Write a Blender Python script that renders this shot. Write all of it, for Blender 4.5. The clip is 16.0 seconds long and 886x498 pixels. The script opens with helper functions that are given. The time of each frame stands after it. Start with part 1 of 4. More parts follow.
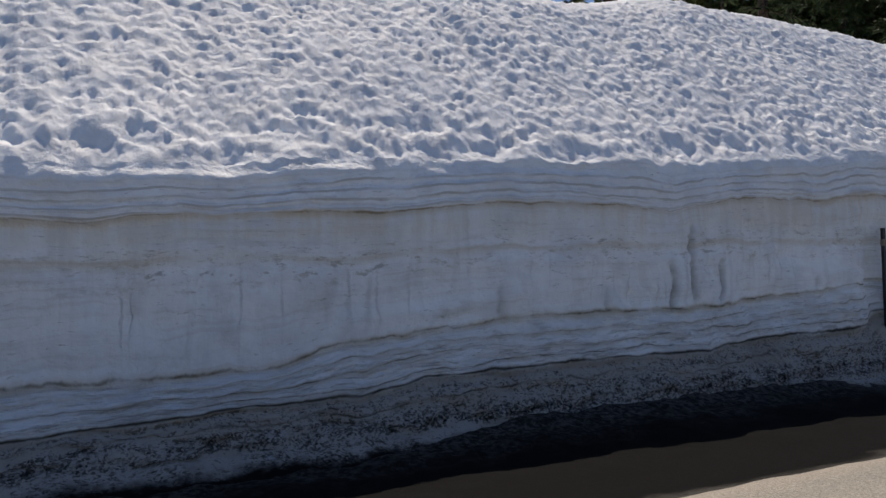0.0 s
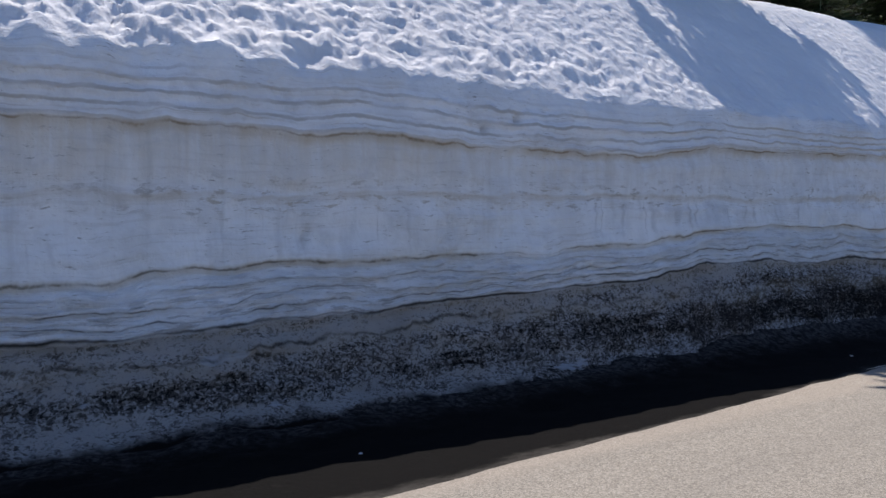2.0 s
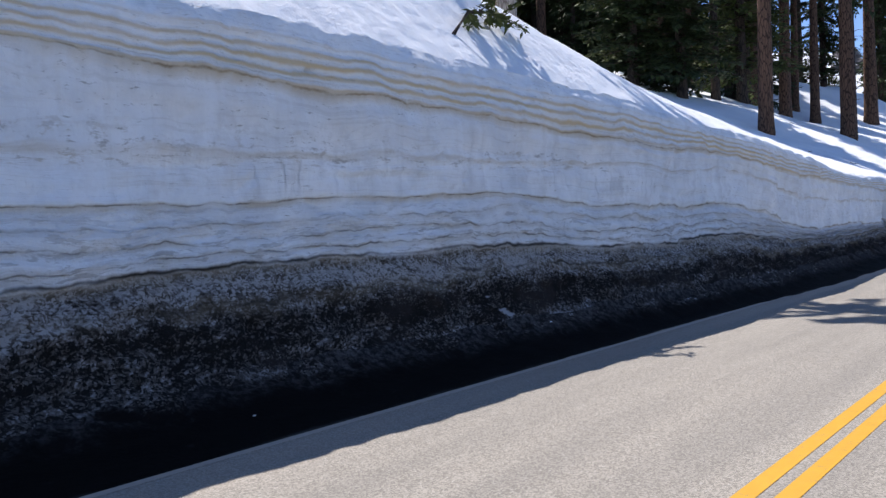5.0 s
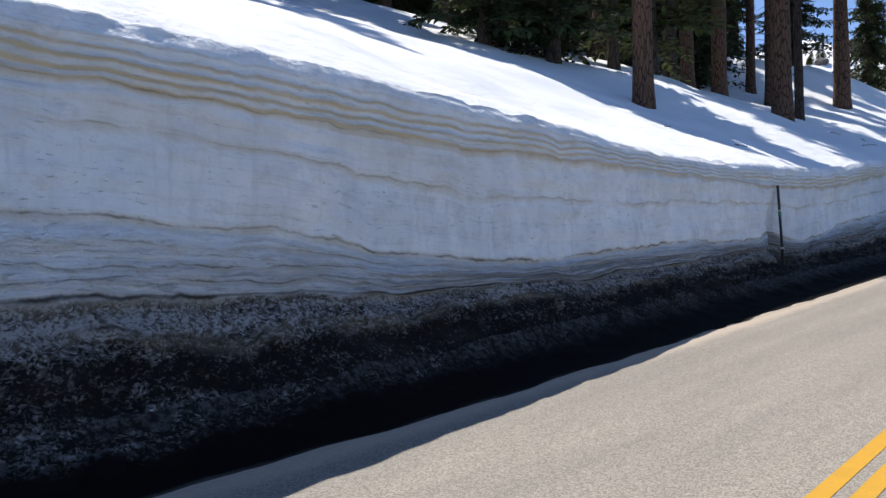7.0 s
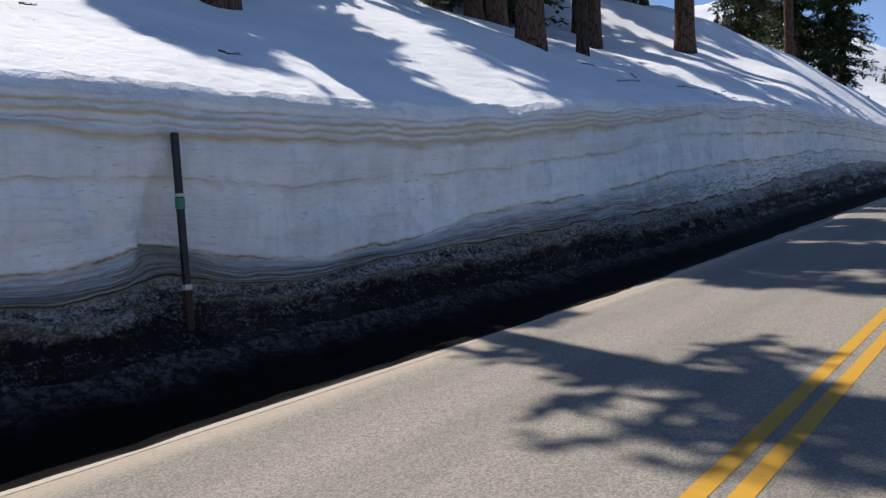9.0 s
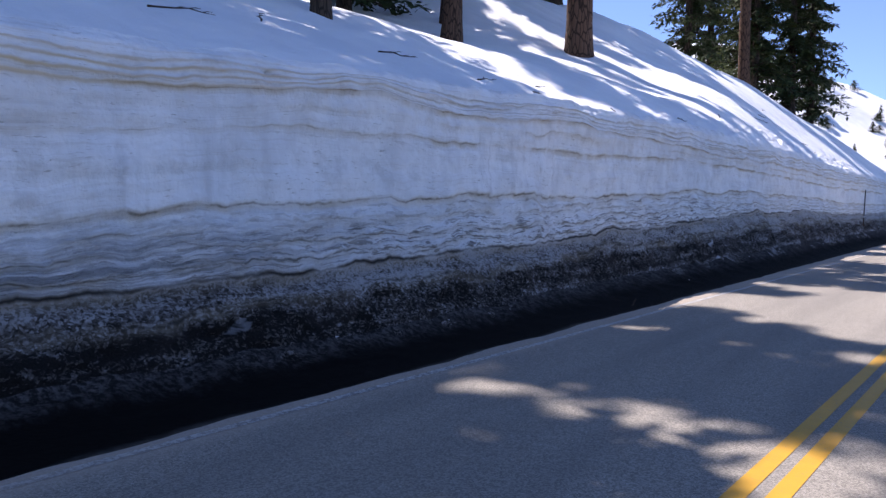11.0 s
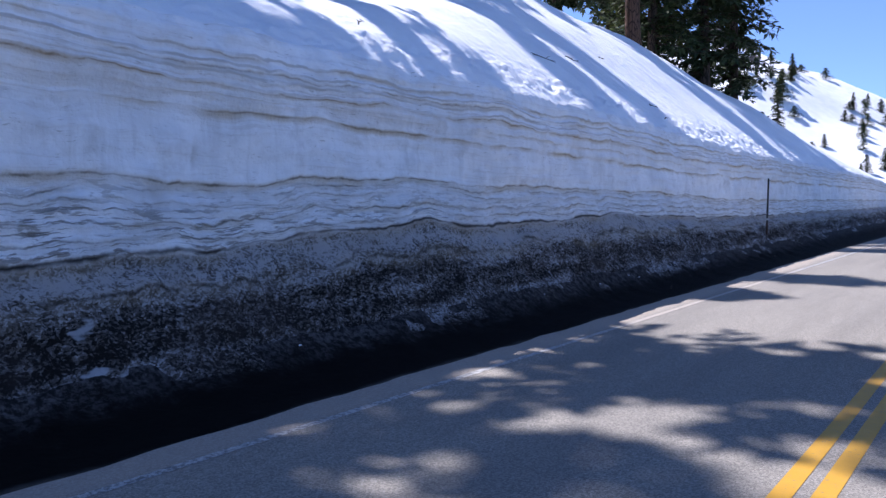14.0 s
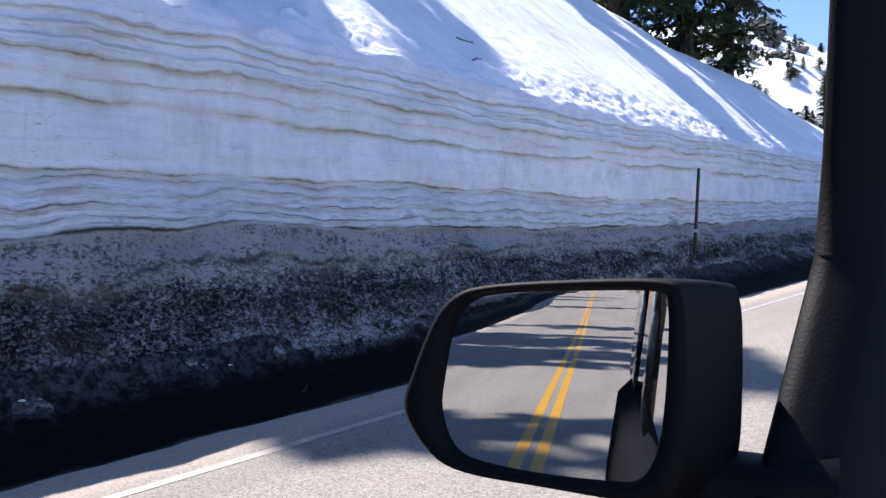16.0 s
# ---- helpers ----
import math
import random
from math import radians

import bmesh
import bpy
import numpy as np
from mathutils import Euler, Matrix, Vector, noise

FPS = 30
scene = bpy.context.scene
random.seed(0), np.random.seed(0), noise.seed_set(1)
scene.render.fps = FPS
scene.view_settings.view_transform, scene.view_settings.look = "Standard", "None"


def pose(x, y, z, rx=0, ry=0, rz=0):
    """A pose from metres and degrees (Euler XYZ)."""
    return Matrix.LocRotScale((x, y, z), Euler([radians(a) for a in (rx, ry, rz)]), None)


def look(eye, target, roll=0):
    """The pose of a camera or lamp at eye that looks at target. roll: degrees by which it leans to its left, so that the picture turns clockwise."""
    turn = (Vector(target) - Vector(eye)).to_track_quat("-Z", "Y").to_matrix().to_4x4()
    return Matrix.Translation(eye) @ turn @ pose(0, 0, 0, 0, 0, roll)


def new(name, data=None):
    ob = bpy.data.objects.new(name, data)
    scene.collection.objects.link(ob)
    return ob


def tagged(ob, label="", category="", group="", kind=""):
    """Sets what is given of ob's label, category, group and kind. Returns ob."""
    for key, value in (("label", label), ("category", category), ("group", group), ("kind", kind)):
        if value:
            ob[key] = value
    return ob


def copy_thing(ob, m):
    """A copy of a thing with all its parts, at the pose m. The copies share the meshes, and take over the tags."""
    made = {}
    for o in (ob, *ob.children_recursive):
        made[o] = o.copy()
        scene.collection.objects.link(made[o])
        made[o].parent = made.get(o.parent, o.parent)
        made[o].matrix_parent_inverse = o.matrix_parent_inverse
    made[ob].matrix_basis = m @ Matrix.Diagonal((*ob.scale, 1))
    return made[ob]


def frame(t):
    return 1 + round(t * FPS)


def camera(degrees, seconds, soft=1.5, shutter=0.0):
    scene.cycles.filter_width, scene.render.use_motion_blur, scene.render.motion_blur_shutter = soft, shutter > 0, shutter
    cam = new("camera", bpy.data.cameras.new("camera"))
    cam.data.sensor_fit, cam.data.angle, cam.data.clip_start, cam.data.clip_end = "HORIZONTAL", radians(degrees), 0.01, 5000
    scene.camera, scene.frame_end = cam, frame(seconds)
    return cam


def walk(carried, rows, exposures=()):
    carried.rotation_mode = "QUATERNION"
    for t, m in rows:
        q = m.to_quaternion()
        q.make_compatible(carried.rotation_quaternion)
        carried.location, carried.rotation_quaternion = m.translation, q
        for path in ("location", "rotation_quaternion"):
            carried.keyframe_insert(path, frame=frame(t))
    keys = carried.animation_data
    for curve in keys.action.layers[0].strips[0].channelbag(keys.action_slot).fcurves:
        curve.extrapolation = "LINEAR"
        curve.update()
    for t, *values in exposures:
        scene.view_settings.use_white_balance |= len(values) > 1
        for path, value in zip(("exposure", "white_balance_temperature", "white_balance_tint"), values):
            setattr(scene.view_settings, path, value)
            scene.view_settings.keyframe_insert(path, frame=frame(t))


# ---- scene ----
cam = camera(57.0, 16.0, soft=1.45)
PATH = [
    (0, (0.034, -10.209, 1.686), (-1.721, -9.257, 1.808), -0.84),
    (0.25, (0.021, -8.191, 1.728), (-1.740, -7.249, 1.821), -0.99),
    (0.5, (0.016, -6.166, 1.771), (-1.747, -5.223, 1.831), -1.16),
    (0.75, (0.013, -4.132, 1.813), (-1.741, -3.171, 1.840), -1.18),
    (1, (0.005, -2.127, 1.855), (-1.740, -1.150, 1.856), -0.99),
    (1.25, (-0.023, -0.121, 1.897), (-1.770, 0.851, 1.915), -0.96),
    (1.5, (-0.031, 2.026, 1.942), (-1.768, 3.016, 1.968), -0.79),
    (1.75, (-0.024, 3.997, 1.984), (-1.709, 5.072, 2.025), -0.86),
    (2, (-0.011, 6.092, 2.028), (-1.634, 7.261, 2.053), -0.58),
    (2.2, (-0.016, 7.784, 2.063), (-1.542, 9.077, 2.051), -1.34),
    (2.4, (-0.009, 9.361, 2.096), (-1.411, 10.786, 2.042), -1.57),
    (2.6, (-0.002, 10.928, 2.129), (-1.327, 12.426, 2.092), -1.65),
    (2.8, (0.013, 12.513, 2.162), (-1.277, 14.041, 2.160), -1.77),
    (3, (0.012, 14.051, 2.194), (-1.254, 15.599, 2.236), -1.89),
    (3.25, (-0.007, 16.049, 2.236), (-1.281, 17.589, 2.312), -2.31),
    (3.5, (-0.006, 18.073, 2.279), (-1.285, 19.608, 2.360), -1.83),
    (3.75, (0.001, 20.102, 2.321), (-1.272, 21.644, 2.376), -2.16),
    (4, (0.014, 22.122, 2.364), (-1.252, 23.670, 2.389), -2.24),
    (4.2, (0.041, 23.386, 2.390), (-1.207, 24.949, 2.386), -2.08),
    (6.3, (-0.067, 40.610, 2.735), (-1.396, 42.105, 2.704), -1.14),
    (6.5, (-0.068, 42.184, 2.763), (-1.399, 43.677, 2.743), -1.26),
    (6.75, (-0.069, 44.175, 2.800), (-1.387, 45.680, 2.775), -1.34),
    (7, (-0.070, 46.167, 2.836), (-1.374, 47.683, 2.807), -1.41),
    (7.25, (-0.042, 48.240, 2.873), (-1.324, 49.774, 2.824), -1.60),
    (7.5, (-0.024, 50.319, 2.911), (-1.290, 51.865, 2.844), -1.60),
    (7.75, (0.010, 52.446, 2.949), (-1.246, 54.000, 2.871), -1.71),
    (8, (0.051, 54.524, 2.987), (-1.195, 56.086, 2.898), -1.76),
    (8.25, (0.066, 56.622, 3.025), (-1.169, 58.193, 2.934), -1.78),
    (8.5, (0.081, 58.720, 3.063), (-1.143, 60.299, 2.971), -1.80),
    (8.75, (0.059, 60.817, 3.101), (-1.142, 62.414, 3.006), -1.62),
    (9, (0.049, 62.924, 3.139), (-1.128, 64.537, 3.028), -1.81),
    (9.2, (0.061, 64.567, 3.168), (-1.100, 66.191, 3.051), -1.85),
    (11.3, (0.072, 78.989, 3.619), (-1.098, 80.610, 3.575), 1.88),
    (11.5, (0.065, 80.269, 3.669), (-1.109, 81.887, 3.618), 1.79),
    (11.75, (0.043, 81.887, 3.733), (-1.113, 83.518, 3.671), 1.42),
    (12, (0.021, 83.505, 3.796), (-1.118, 85.148, 3.724), 1.04),
    (12.25, (0.005, 85.146, 3.860), (-1.133, 86.790, 3.797), 1.10),
    (12.5, (-0.010, 86.715, 3.922), (-1.153, 88.356, 3.866), 0.56),
    (12.75, (-0.015, 88.192, 3.980), (-1.174, 89.822, 3.931), 1.01),
    (13, (-0.040, 89.894, 4.046), (-1.193, 91.527, 3.998), 0.74),
    (13.25, (-0.020, 91.486, 4.109), (-1.170, 93.122, 4.062), 0.93),
    (13.5, (-0.013, 93.058, 4.170), (-1.159, 94.697, 4.129), 0.61),
    (13.75, (0.003, 94.614, 4.231), (-1.138, 96.256, 4.192), 0.66),
    (14, (0.000, 96.041, 4.287), (-1.148, 97.678, 4.254), 0.14),
    (14.25, (0.007, 97.576, 4.347), (-1.163, 99.198, 4.327), 0.44),
    (14.5, (0.005, 99.081, 4.406), (-1.192, 100.684, 4.394), 0.54),
    (14.75, (0.021, 100.568, 4.465), (-1.196, 102.155, 4.440), 0.77),
    (15, (0.004, 102.138, 4.526), (-1.230, 103.712, 4.507), 0.66),
    (15.25, (-0.011, 103.662, 4.586), (-1.240, 105.239, 4.550), 0.39),
    (15.5, (-0.015, 105.135, 4.644), (-1.244, 106.713, 4.599), 0.67),
    (15.75, (-0.031, 106.620, 4.702), (-1.266, 108.193, 4.658), 0.79),
    (16, (-0.048, 108.099, 4.760), (-1.292, 109.665, 4.718), 1.10),
]
EXPOSURES = [(0.0, -0.28, 7100, 14), (0.5, -0.5, 6950, 14), (1.0, -0.05, 6800, 13), (1.5, 0.35, 6700, 13), (2.0, 0.08, 6450, 16), (2.2, -0.08, 6350, 15), (2.5, 0.55, 6100, 14), (3.0, 1.02, 6000, 15), (3.5, 0.72, 5950, 15), (4.2, 0.5, 6150, 16),
             (6.3, 0.42, 6250, 14), (7.0, 0.30, 6450, 12), (8.0, -0.05, 6500, 11), (9.0, -0.05, 6550, 13), (11.3, 0.72, 6250, 24), (12.0, 0.62, 5950, 22), (12.5, 0.9, 5400, 16), (13.0, 0.66, 5550, 22), (13.5, 0.75, 5800, 19),
             (14.0, 0.56, 5700, 22), (14.5, 0.78, 5950, 20), (15.0, 0.88, 5850, 22), (15.5, 0.88, 5800, 20), (16.0, 0.88, 6100, 20)]
walk(cam, [(t, look(eye, target, roll)) for t, eye, target, roll in PATH], EXPOSURES)

# ---- light: a high sun behind the snow wall, and a clear sky ----
SUN_EL, SUN_AZ = 56.5, 70.0  # degrees over the horizon; degrees to the left of the road's way ahead
world = bpy.data.worlds.new("sky")
scene.world = world
world.use_nodes = True
wt = world.node_tree
sky = wt.nodes.new("ShaderNodeTexSky")
sky.sky_type, sky.sun_disc = "NISHITA", False
sky.sun_elevation, sky.sun_rotation = radians(SUN_EL), radians(-SUN_AZ)
sky.altitude, sky.air_density, sky.dust_density, sky.ozone_density = 2600, 0.75, 0.0, 3.0
wt.links.new(sky.outputs[0], wt.nodes["Background"].inputs[0])
wt.nodes["Background"].inputs[1].default_value = 0.15
sun = new("sun", bpy.data.lights.new("sun", "SUN"))
sun.data.energy, sun.data.angle, sun.data.color = 5.0, radians(0.53), (1.0, 0.94, 0.84)
SUN_WAY = Vector((-math.sin(radians(SUN_AZ)) * math.cos(radians(SUN_EL)), math.cos(radians(SUN_AZ)) * math.cos(radians(SUN_EL)), math.sin(radians(SUN_EL))))
sun.matrix_world = look(SUN_WAY * 100, (0, 0, 0))


# ---- materials ----
class Nodes:
    """A short way to write node trees."""

    def __init__(self, name, rough=0.6, metal=0.0, spec=0.5):
        self.mat = bpy.data.materials.new(name)
        self.mat.use_nodes = True
        self.t = self.mat.node_tree
        self.b = self.t.nodes["Principled BSDF"]
        self.b.inputs["Roughness"].default_value = rough
        self.b.inputs["Metallic"].default_value = metal
        self.b.inputs["Specular IOR Level"].default_value = spec

    def node(self, kind, **inputs):
        n = self.t.nodes.new(kind)
        for key, value in inputs.items():
            self.put(n.inputs[int(key[1:]) if key[0] == "i" and key[1:].isdigit() else key], value)
        return n

    def put(self, socket, value):
        if isinstance(value, bpy.types.NodeSocket):
            self.t.links.new(value, socket)
        elif isinstance(value, tuple) and len(value) == 3 and socket.type == "RGBA":
            socket.default_value = (*value, 1)
        else:
            socket.default_value = value

    def coords(self, scale=(1, 1, 1), source="Object"):
        tc = self.t.nodes.new("ShaderNodeTexCoord")
        m = self.node("ShaderNodeMapping", Vector=tc.outputs[source], Scale=scale)
        return m.outputs[0]

    def noise(self, vec, scale, detail=3.0, rough=0.55, dist=0.0):
        n = self.node("ShaderNodeTexNoise", Vector=vec, Scale=scale, Detail=detail, Roughness=rough, Distortion=dist)
        return n.outputs[0]

    def attr(self, name):
        n = self.t.nodes.new("ShaderNodeAttribute")
        n.attribute_name = name
        return n.outputs["Fac"]

    def math(self, op, a, b=0.0, c=0.0, clamp=False):
        n = self.t.nodes.new("ShaderNodeMath")
        n.operation, n.use_clamp = op, clamp
        for s, v in zip(n.inputs, (a, b, c)):
            self.put(s, v)
        return n.outputs[0]

    def span(self, v, a, b, lo=0.0, hi=1.0, smooth=True):
        n = self.t.nodes.new("ShaderNodeMapRange")
        n.interpolation_type = "SMOOTHSTEP" if smooth else "LINEAR"
        for s, x in zip(n.inputs, (v, a, b, lo, hi)):
            self.put(s, x)
        return n.outputs[0]

    def mix(self, fac, a, b, kind="MIX"):
        n = self.t.nodes.new("ShaderNodeMix")
        n.data_type, n.blend_type = "RGBA", kind
        self.put(n.inputs[0], fac)
        self.put(n.inputs[6], a)
        self.put(n.inputs[7], b)
        return n.outputs[2]

    def bump(self, height, strength, distance, under=None):
        n = self.node("ShaderNodeBump", Strength=strength, Distance=distance, Height=height)
        if under:
            self.put(n.inputs["Normal"], under)
        return n.outputs[0]

    def done(self, color, normal=None, rough=None):
        self.put(self.b.inputs["Base Color"], color)
        if normal is not None:
            self.put(self.b.inputs["Normal"], normal)
        if rough is not None:
            self.put(self.b.inputs["Roughness"], rough)
        return self.mat


def snow_material(name, grain):
    n = Nodes(name, 0.75, spec=0.12)
    o = n.coords()
    tone = n.noise(o, 0.35, 4)
    c = n.mix(n.span(tone, 0.35, 0.7), (0.80, 0.83, 0.87), (0.90, 0.92, 0.94))
    specks = n.span(n.noise(o, 9.0, 4, 0.7), 0.69, 0.76)
    patch = n.span(n.noise(o, 0.5, 2), 0.5, 0.68)
    c = n.mix(n.math("MULTIPLY", n.math("MULTIPLY", specks, patch), 0.45), c, (0.30, 0.27, 0.23))
    sep = n.node("ShaderNodeSeparateXYZ", Vector=o)
    dim_sun = n.math("MULTIPLY", n.span(sep.outputs[1], 26.0, 8.0), n.span(n.noise(o, 2.2, 4, 0.6), 0.38, 0.66, 0.04, 0.28))
    c = n.mix(dim_sun, c, (0.56, 0.55, 0.54))  # first stretch: the dimness of glancing sun put into the snow's colour
    bowl = n.node("ShaderNodeTexVoronoi", Vector=n.node("ShaderNodeVectorMath", i0=n.coords((7.5, 6.0, 0)), i1=n.node("ShaderNodeTexNoise", Vector=o, Scale=2.0, Detail=2.0).outputs["Color"]).outputs[0], Scale=1.0)
    bowl.feature = "SMOOTH_F1"
    bowl.inputs["Smoothness"].default_value = 0.35
    deep = n.math("MULTIPLY", n.span(sep.outputs[1], 32.0, 10.0, 0.04, 1.0), n.span(n.noise(o, 0.6, 3), 0.35, 0.65, 0.45, 1.0))
    b = n.bump(n.math("MULTIPLY", bowl.outputs["Distance"], deep), 0.55, 0.06)
    b = n.bump(n.noise(o, 6.0, 6, 0.65), 0.55, grain * 1.4, b)
    b = n.bump(n.noise(o, 26.0, 5, 0.7), 0.6, 0.018, b)
    return n.done(c, b)


def wall_material():
    """Cut snow in layers: thin melt lines, brown dust lines, dirt towards the road."""
    n = Nodes("layered_snow", 0.75, spec=0.12)
    o = n.coords()
    v = n.attr("strata")
    sep = n.node("ShaderNodeSeparateXYZ", Vector=o)
    y, z = sep.outputs[1], sep.outputs[2]

    def flat(ky, kv, source=v, shift=0.0):
        return n.node("ShaderNodeCombineXYZ", X=n.math("MULTIPLY", y, ky), Y=n.math("MULTIPLY", source, kv), Z=shift).outputs[0]

    def both(*values):
        out = values[0]
        for value in values[1:]:
            out = n.math("MULTIPLY", out, value)
        return out

    # layers sag in shallow scallops with pointed ends
    wob = n.math("MULTIPLY_ADD", n.noise(flat(0.5, 3.0), 1.4, 3, 0.55), 0.040, n.math("SUBTRACT", v, 0.020))
    cusp = n.math("ABSOLUTE", n.math("SUBTRACT", n.noise(flat(1.1, 4.0), 1.0, 2, 0.5), 0.5))
    wob = n.math("MULTIPLY_ADD", cusp, 0.040, n.math("SUBTRACT", wob, 0.006))
    wob = n.math("MULTIPLY_ADD", n.noise(flat(5.0, 14.0), 1.0, 3, 0.6), 0.012, n.math("SUBTRACT", wob, 0.006))
    low_stretch = both(n.span(y, 46.0, 58.0), n.span(y, 90.0, 78.0))  # the stretch where the foot is blackest and the top tan
    far_stretch = n.span(y, 78.0, 88.0)
    torn_stretch = both(far_stretch, n.span(y, 110.0, 100.0))
    tan_stretch = both(n.span(y, 14.0, 36.0), n.span(y, 90.0, 78.0))
    early = n.span(y, 50.0, 40.0)

    runs = n.noise(n.node("ShaderNodeCombineXYZ", X=n.math("MULTIPLY", y, 5.5), Y=n.math("MULTIPLY", z, 0.30)).outputs[0], 1.0, 4, 0.6)
    cloud = n.noise(o, 1.5, 5, 0.62)
    big_patch = n.noise(o, 0.4, 3)
    clean = n.mix(n.span(big_patch, 0.32, 0.7), (0.82, 0.85, 0.88), (0.91, 0.925, 0.94))
    clean = n.mix(n.span(cloud, 0.40, 0.66, 0.0, 0.34), clean, (0.58, 0.605, 0.64))
    mottle = n.noise(n.coords((1, 0.6, 1.3)), 4.5, 5, 0.65)
    clean = n.mix(n.span(mottle, 0.50, 0.70, 0.0, 0.20), clean, (0.58, 0.57, 0.55))
    # tan melt stain hanging under the upper dust line
    hang = both(n.span(wob, 0.62, 0.79), n.span(wob, 0.81, 0.795), n.span(n.math("MULTIPLY_ADD", runs, 0.6, n.math("MULTIPLY", big_patch, 0.6)), 0.45, 0.72, 0.15, 0.62))
    clean = n.mix(n.math("MULTIPLY", hang, n.span(y, 8.0, 24.0, 1.0, 0.35)), clean, (0.64, 0.56, 0.43))
    # streaks and upright joints of the middle face
    middle = both(n.span(wob, 0.44, 0.47), n.span(wob, 0.84, 0.70))
    clean = n.mix(both(n.span(runs, 0.50, 0.70), middle, n.span(n.noise(o, 0.6, 2), 0.36, 0.62, 0.06, 0.36)), clean, (0.55, 0.56, 0.57))
    posts = n.node("ShaderNodeTexVoronoi", Vector=n.node("ShaderNodeCombineXYZ", X=n.math("MULTIPLY_ADD", n.noise(o, 3.0, 3), 0.28, n.math("MULTIPLY", y, 2.1)), Y=n.math("MULTIPLY", z, 0.13)).outputs[0], Scale=1.0)
    posts.feature = "DISTANCE_TO_EDGE"
    hold = both(n.span(wob, 0.45, 0.54), n.span(n.math("MULTIPLY_ADD", cloud, 0.16, wob), 0.73, 0.66), n.span(n.noise(flat(0.55, 0.5, z), 1.0, 3), 0.44, 0.62))
    joint = both(n.math("SUBTRACT", 1.0, n.span(posts.outputs["Distance"], 0.0, n.span(cloud, 0.3, 0.7, 0.02, 0.09))), hold)
    clean = n.mix(both(joint, n.span(early, 0, 1, 0.16, 0.30)), clean, (0.36, 0.36, 0.37))
    # the torn, pitted seam of the middle face
    pit = n.noise(flat(4.0, 46.0, wob), 1.0, 6, 0.72)
    seam = both(n.span(wob, 0.575, 0.62), n.span(wob, 0.72, 0.675), n.span(n.noise(flat(0.35, 3.0), 1.0, 3), 0.36, 0.56, 0.25, 1.0))
    clean = n.mix(both(n.span(pit, 0.53, 0.63), seam, n.span(early, 0, 1, 0.12, 0.62)), clean, n.mix(n.span(mottle, 0.4, 0.6), (0.22, 0.21, 0.20), (0.46, 0.40, 0.31)))
    lamina = n.noise(flat(0.45, 95.0, wob), 1.0, 3, 0.6)
    clean = n.mix(both(n.span(lamina, 0.52, 0.64), n.span(cloud, 0.35, 0.62, 0.08, 0.34)), clean, (0.56, 0.55, 0.53))
    # darkening of the carved recesses, cracks and pits, put into the colour
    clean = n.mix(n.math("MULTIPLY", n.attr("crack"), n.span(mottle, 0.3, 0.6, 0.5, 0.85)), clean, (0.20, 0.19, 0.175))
    # small torn flecks and short dark dashes all over the face
    fleck = n.noise(flat(5.0, 120.0, wob), 1.0, 5, 0.72)
    clean = n.mix(both(n.span(fleck, 0.585, 0.66), n.span(n.noise(o, 1.1, 3), 0.40, 0.62, 0.08, 0.75)), clean, (0.30, 0.285, 0.265))
    grey = n.noise(n.coords((1, 0.8, 1.0)), 2.4, 6, 0.7)
    clean = n.mix(n.span(grey, 0.52, 0.72, 0.0, n.span(early, 0, 1, 0.45, 0.32)), clean, (0.50, 0.50, 0.50))
    # soft parallel ledges at the top of the face
    comb = n.math("SINE", n.math("MULTIPLY", n.math("ADD", wob, n.math("MULTIPLY", n.noise(flat(0.25, 1.5), 1.0, 2), 0.05)), 190.0))
    top = both(n.span(wob, 0.795, 0.82), n.span(wob, 0.96, 0.90))
    c = n.mix(both(n.span(comb, 0.35, 0.98), top, n.span(n.noise(flat(1.3, 20.0), 1.0, 4), 0.32, 0.62, 0.2, 0.85)), clean, n.mix(tan_stretch, (0.47, 0.455, 0.43), (0.58, 0.47, 0.31)))
    c = n.mix(both(n.span(wob, 0.775, 0.80), n.span(wob, 0.94, 0.88), tan_stretch, n.span(comb, -0.8, 0.9, 0.22, 0.90), n.span(n.noise(flat(0.18, 9.0), 1.0, 3), 0.32, 0.6, 0.25, 1.0)), c, (0.68, 0.53, 0.31))
    # lumpy, torn layers between the lower dust lines
    torn = n.noise(flat(2.3, 52.0, wob), 1.0, 5, 0.66, 0.35)
    lower = both(n.span(wob, 0.46, 0.43), n.span(wob, 0.20, 0.26))
    dashes = both(n.span(torn, 0.55, 0.60), n.math("MAXIMUM", lower, both(n.span(wob, 0.60, 0.63), n.span(wob, 0.69, 0.66), 0.45)), n.span(wob, 0.46, 0.28, 0.35, 1.0), n.span(torn_stretch, 0, 1, 0.55, 1.0))
    c = n.mix(n.math("MULTIPLY", dashes, 0.8), c, (0.17, 0.16, 0.15))
    c = n.mix(both(lower, low_stretch, n.span(n.math("MULTIPLY_ADD", torn, 0.20, wob), 0.58, 0.41, 0.0, 0.9), n.span(n.noise(flat(0.5, 62.0, wob), 1.0, 4, 0.62), 0.38, 0.58, 0.38, 1.0)), c, (0.10, 0.105, 0.115))
    hair = n.noise(flat(1.7, 115.0, wob), 1.0, 4, 0.6)
    c = n.mix(both(n.span(hair, 0.545, 0.60), n.span(wob, 0.405, 0.36), n.span(wob, 0.255, 0.275), n.span(n.noise(o, 0.9, 3), 0.35, 0.6, 0.2, 0.85), n.math("ADD", n.math("MULTIPLY", torn_stretch, 0.8), 0.2)), c, (0.10, 0.095, 0.09))

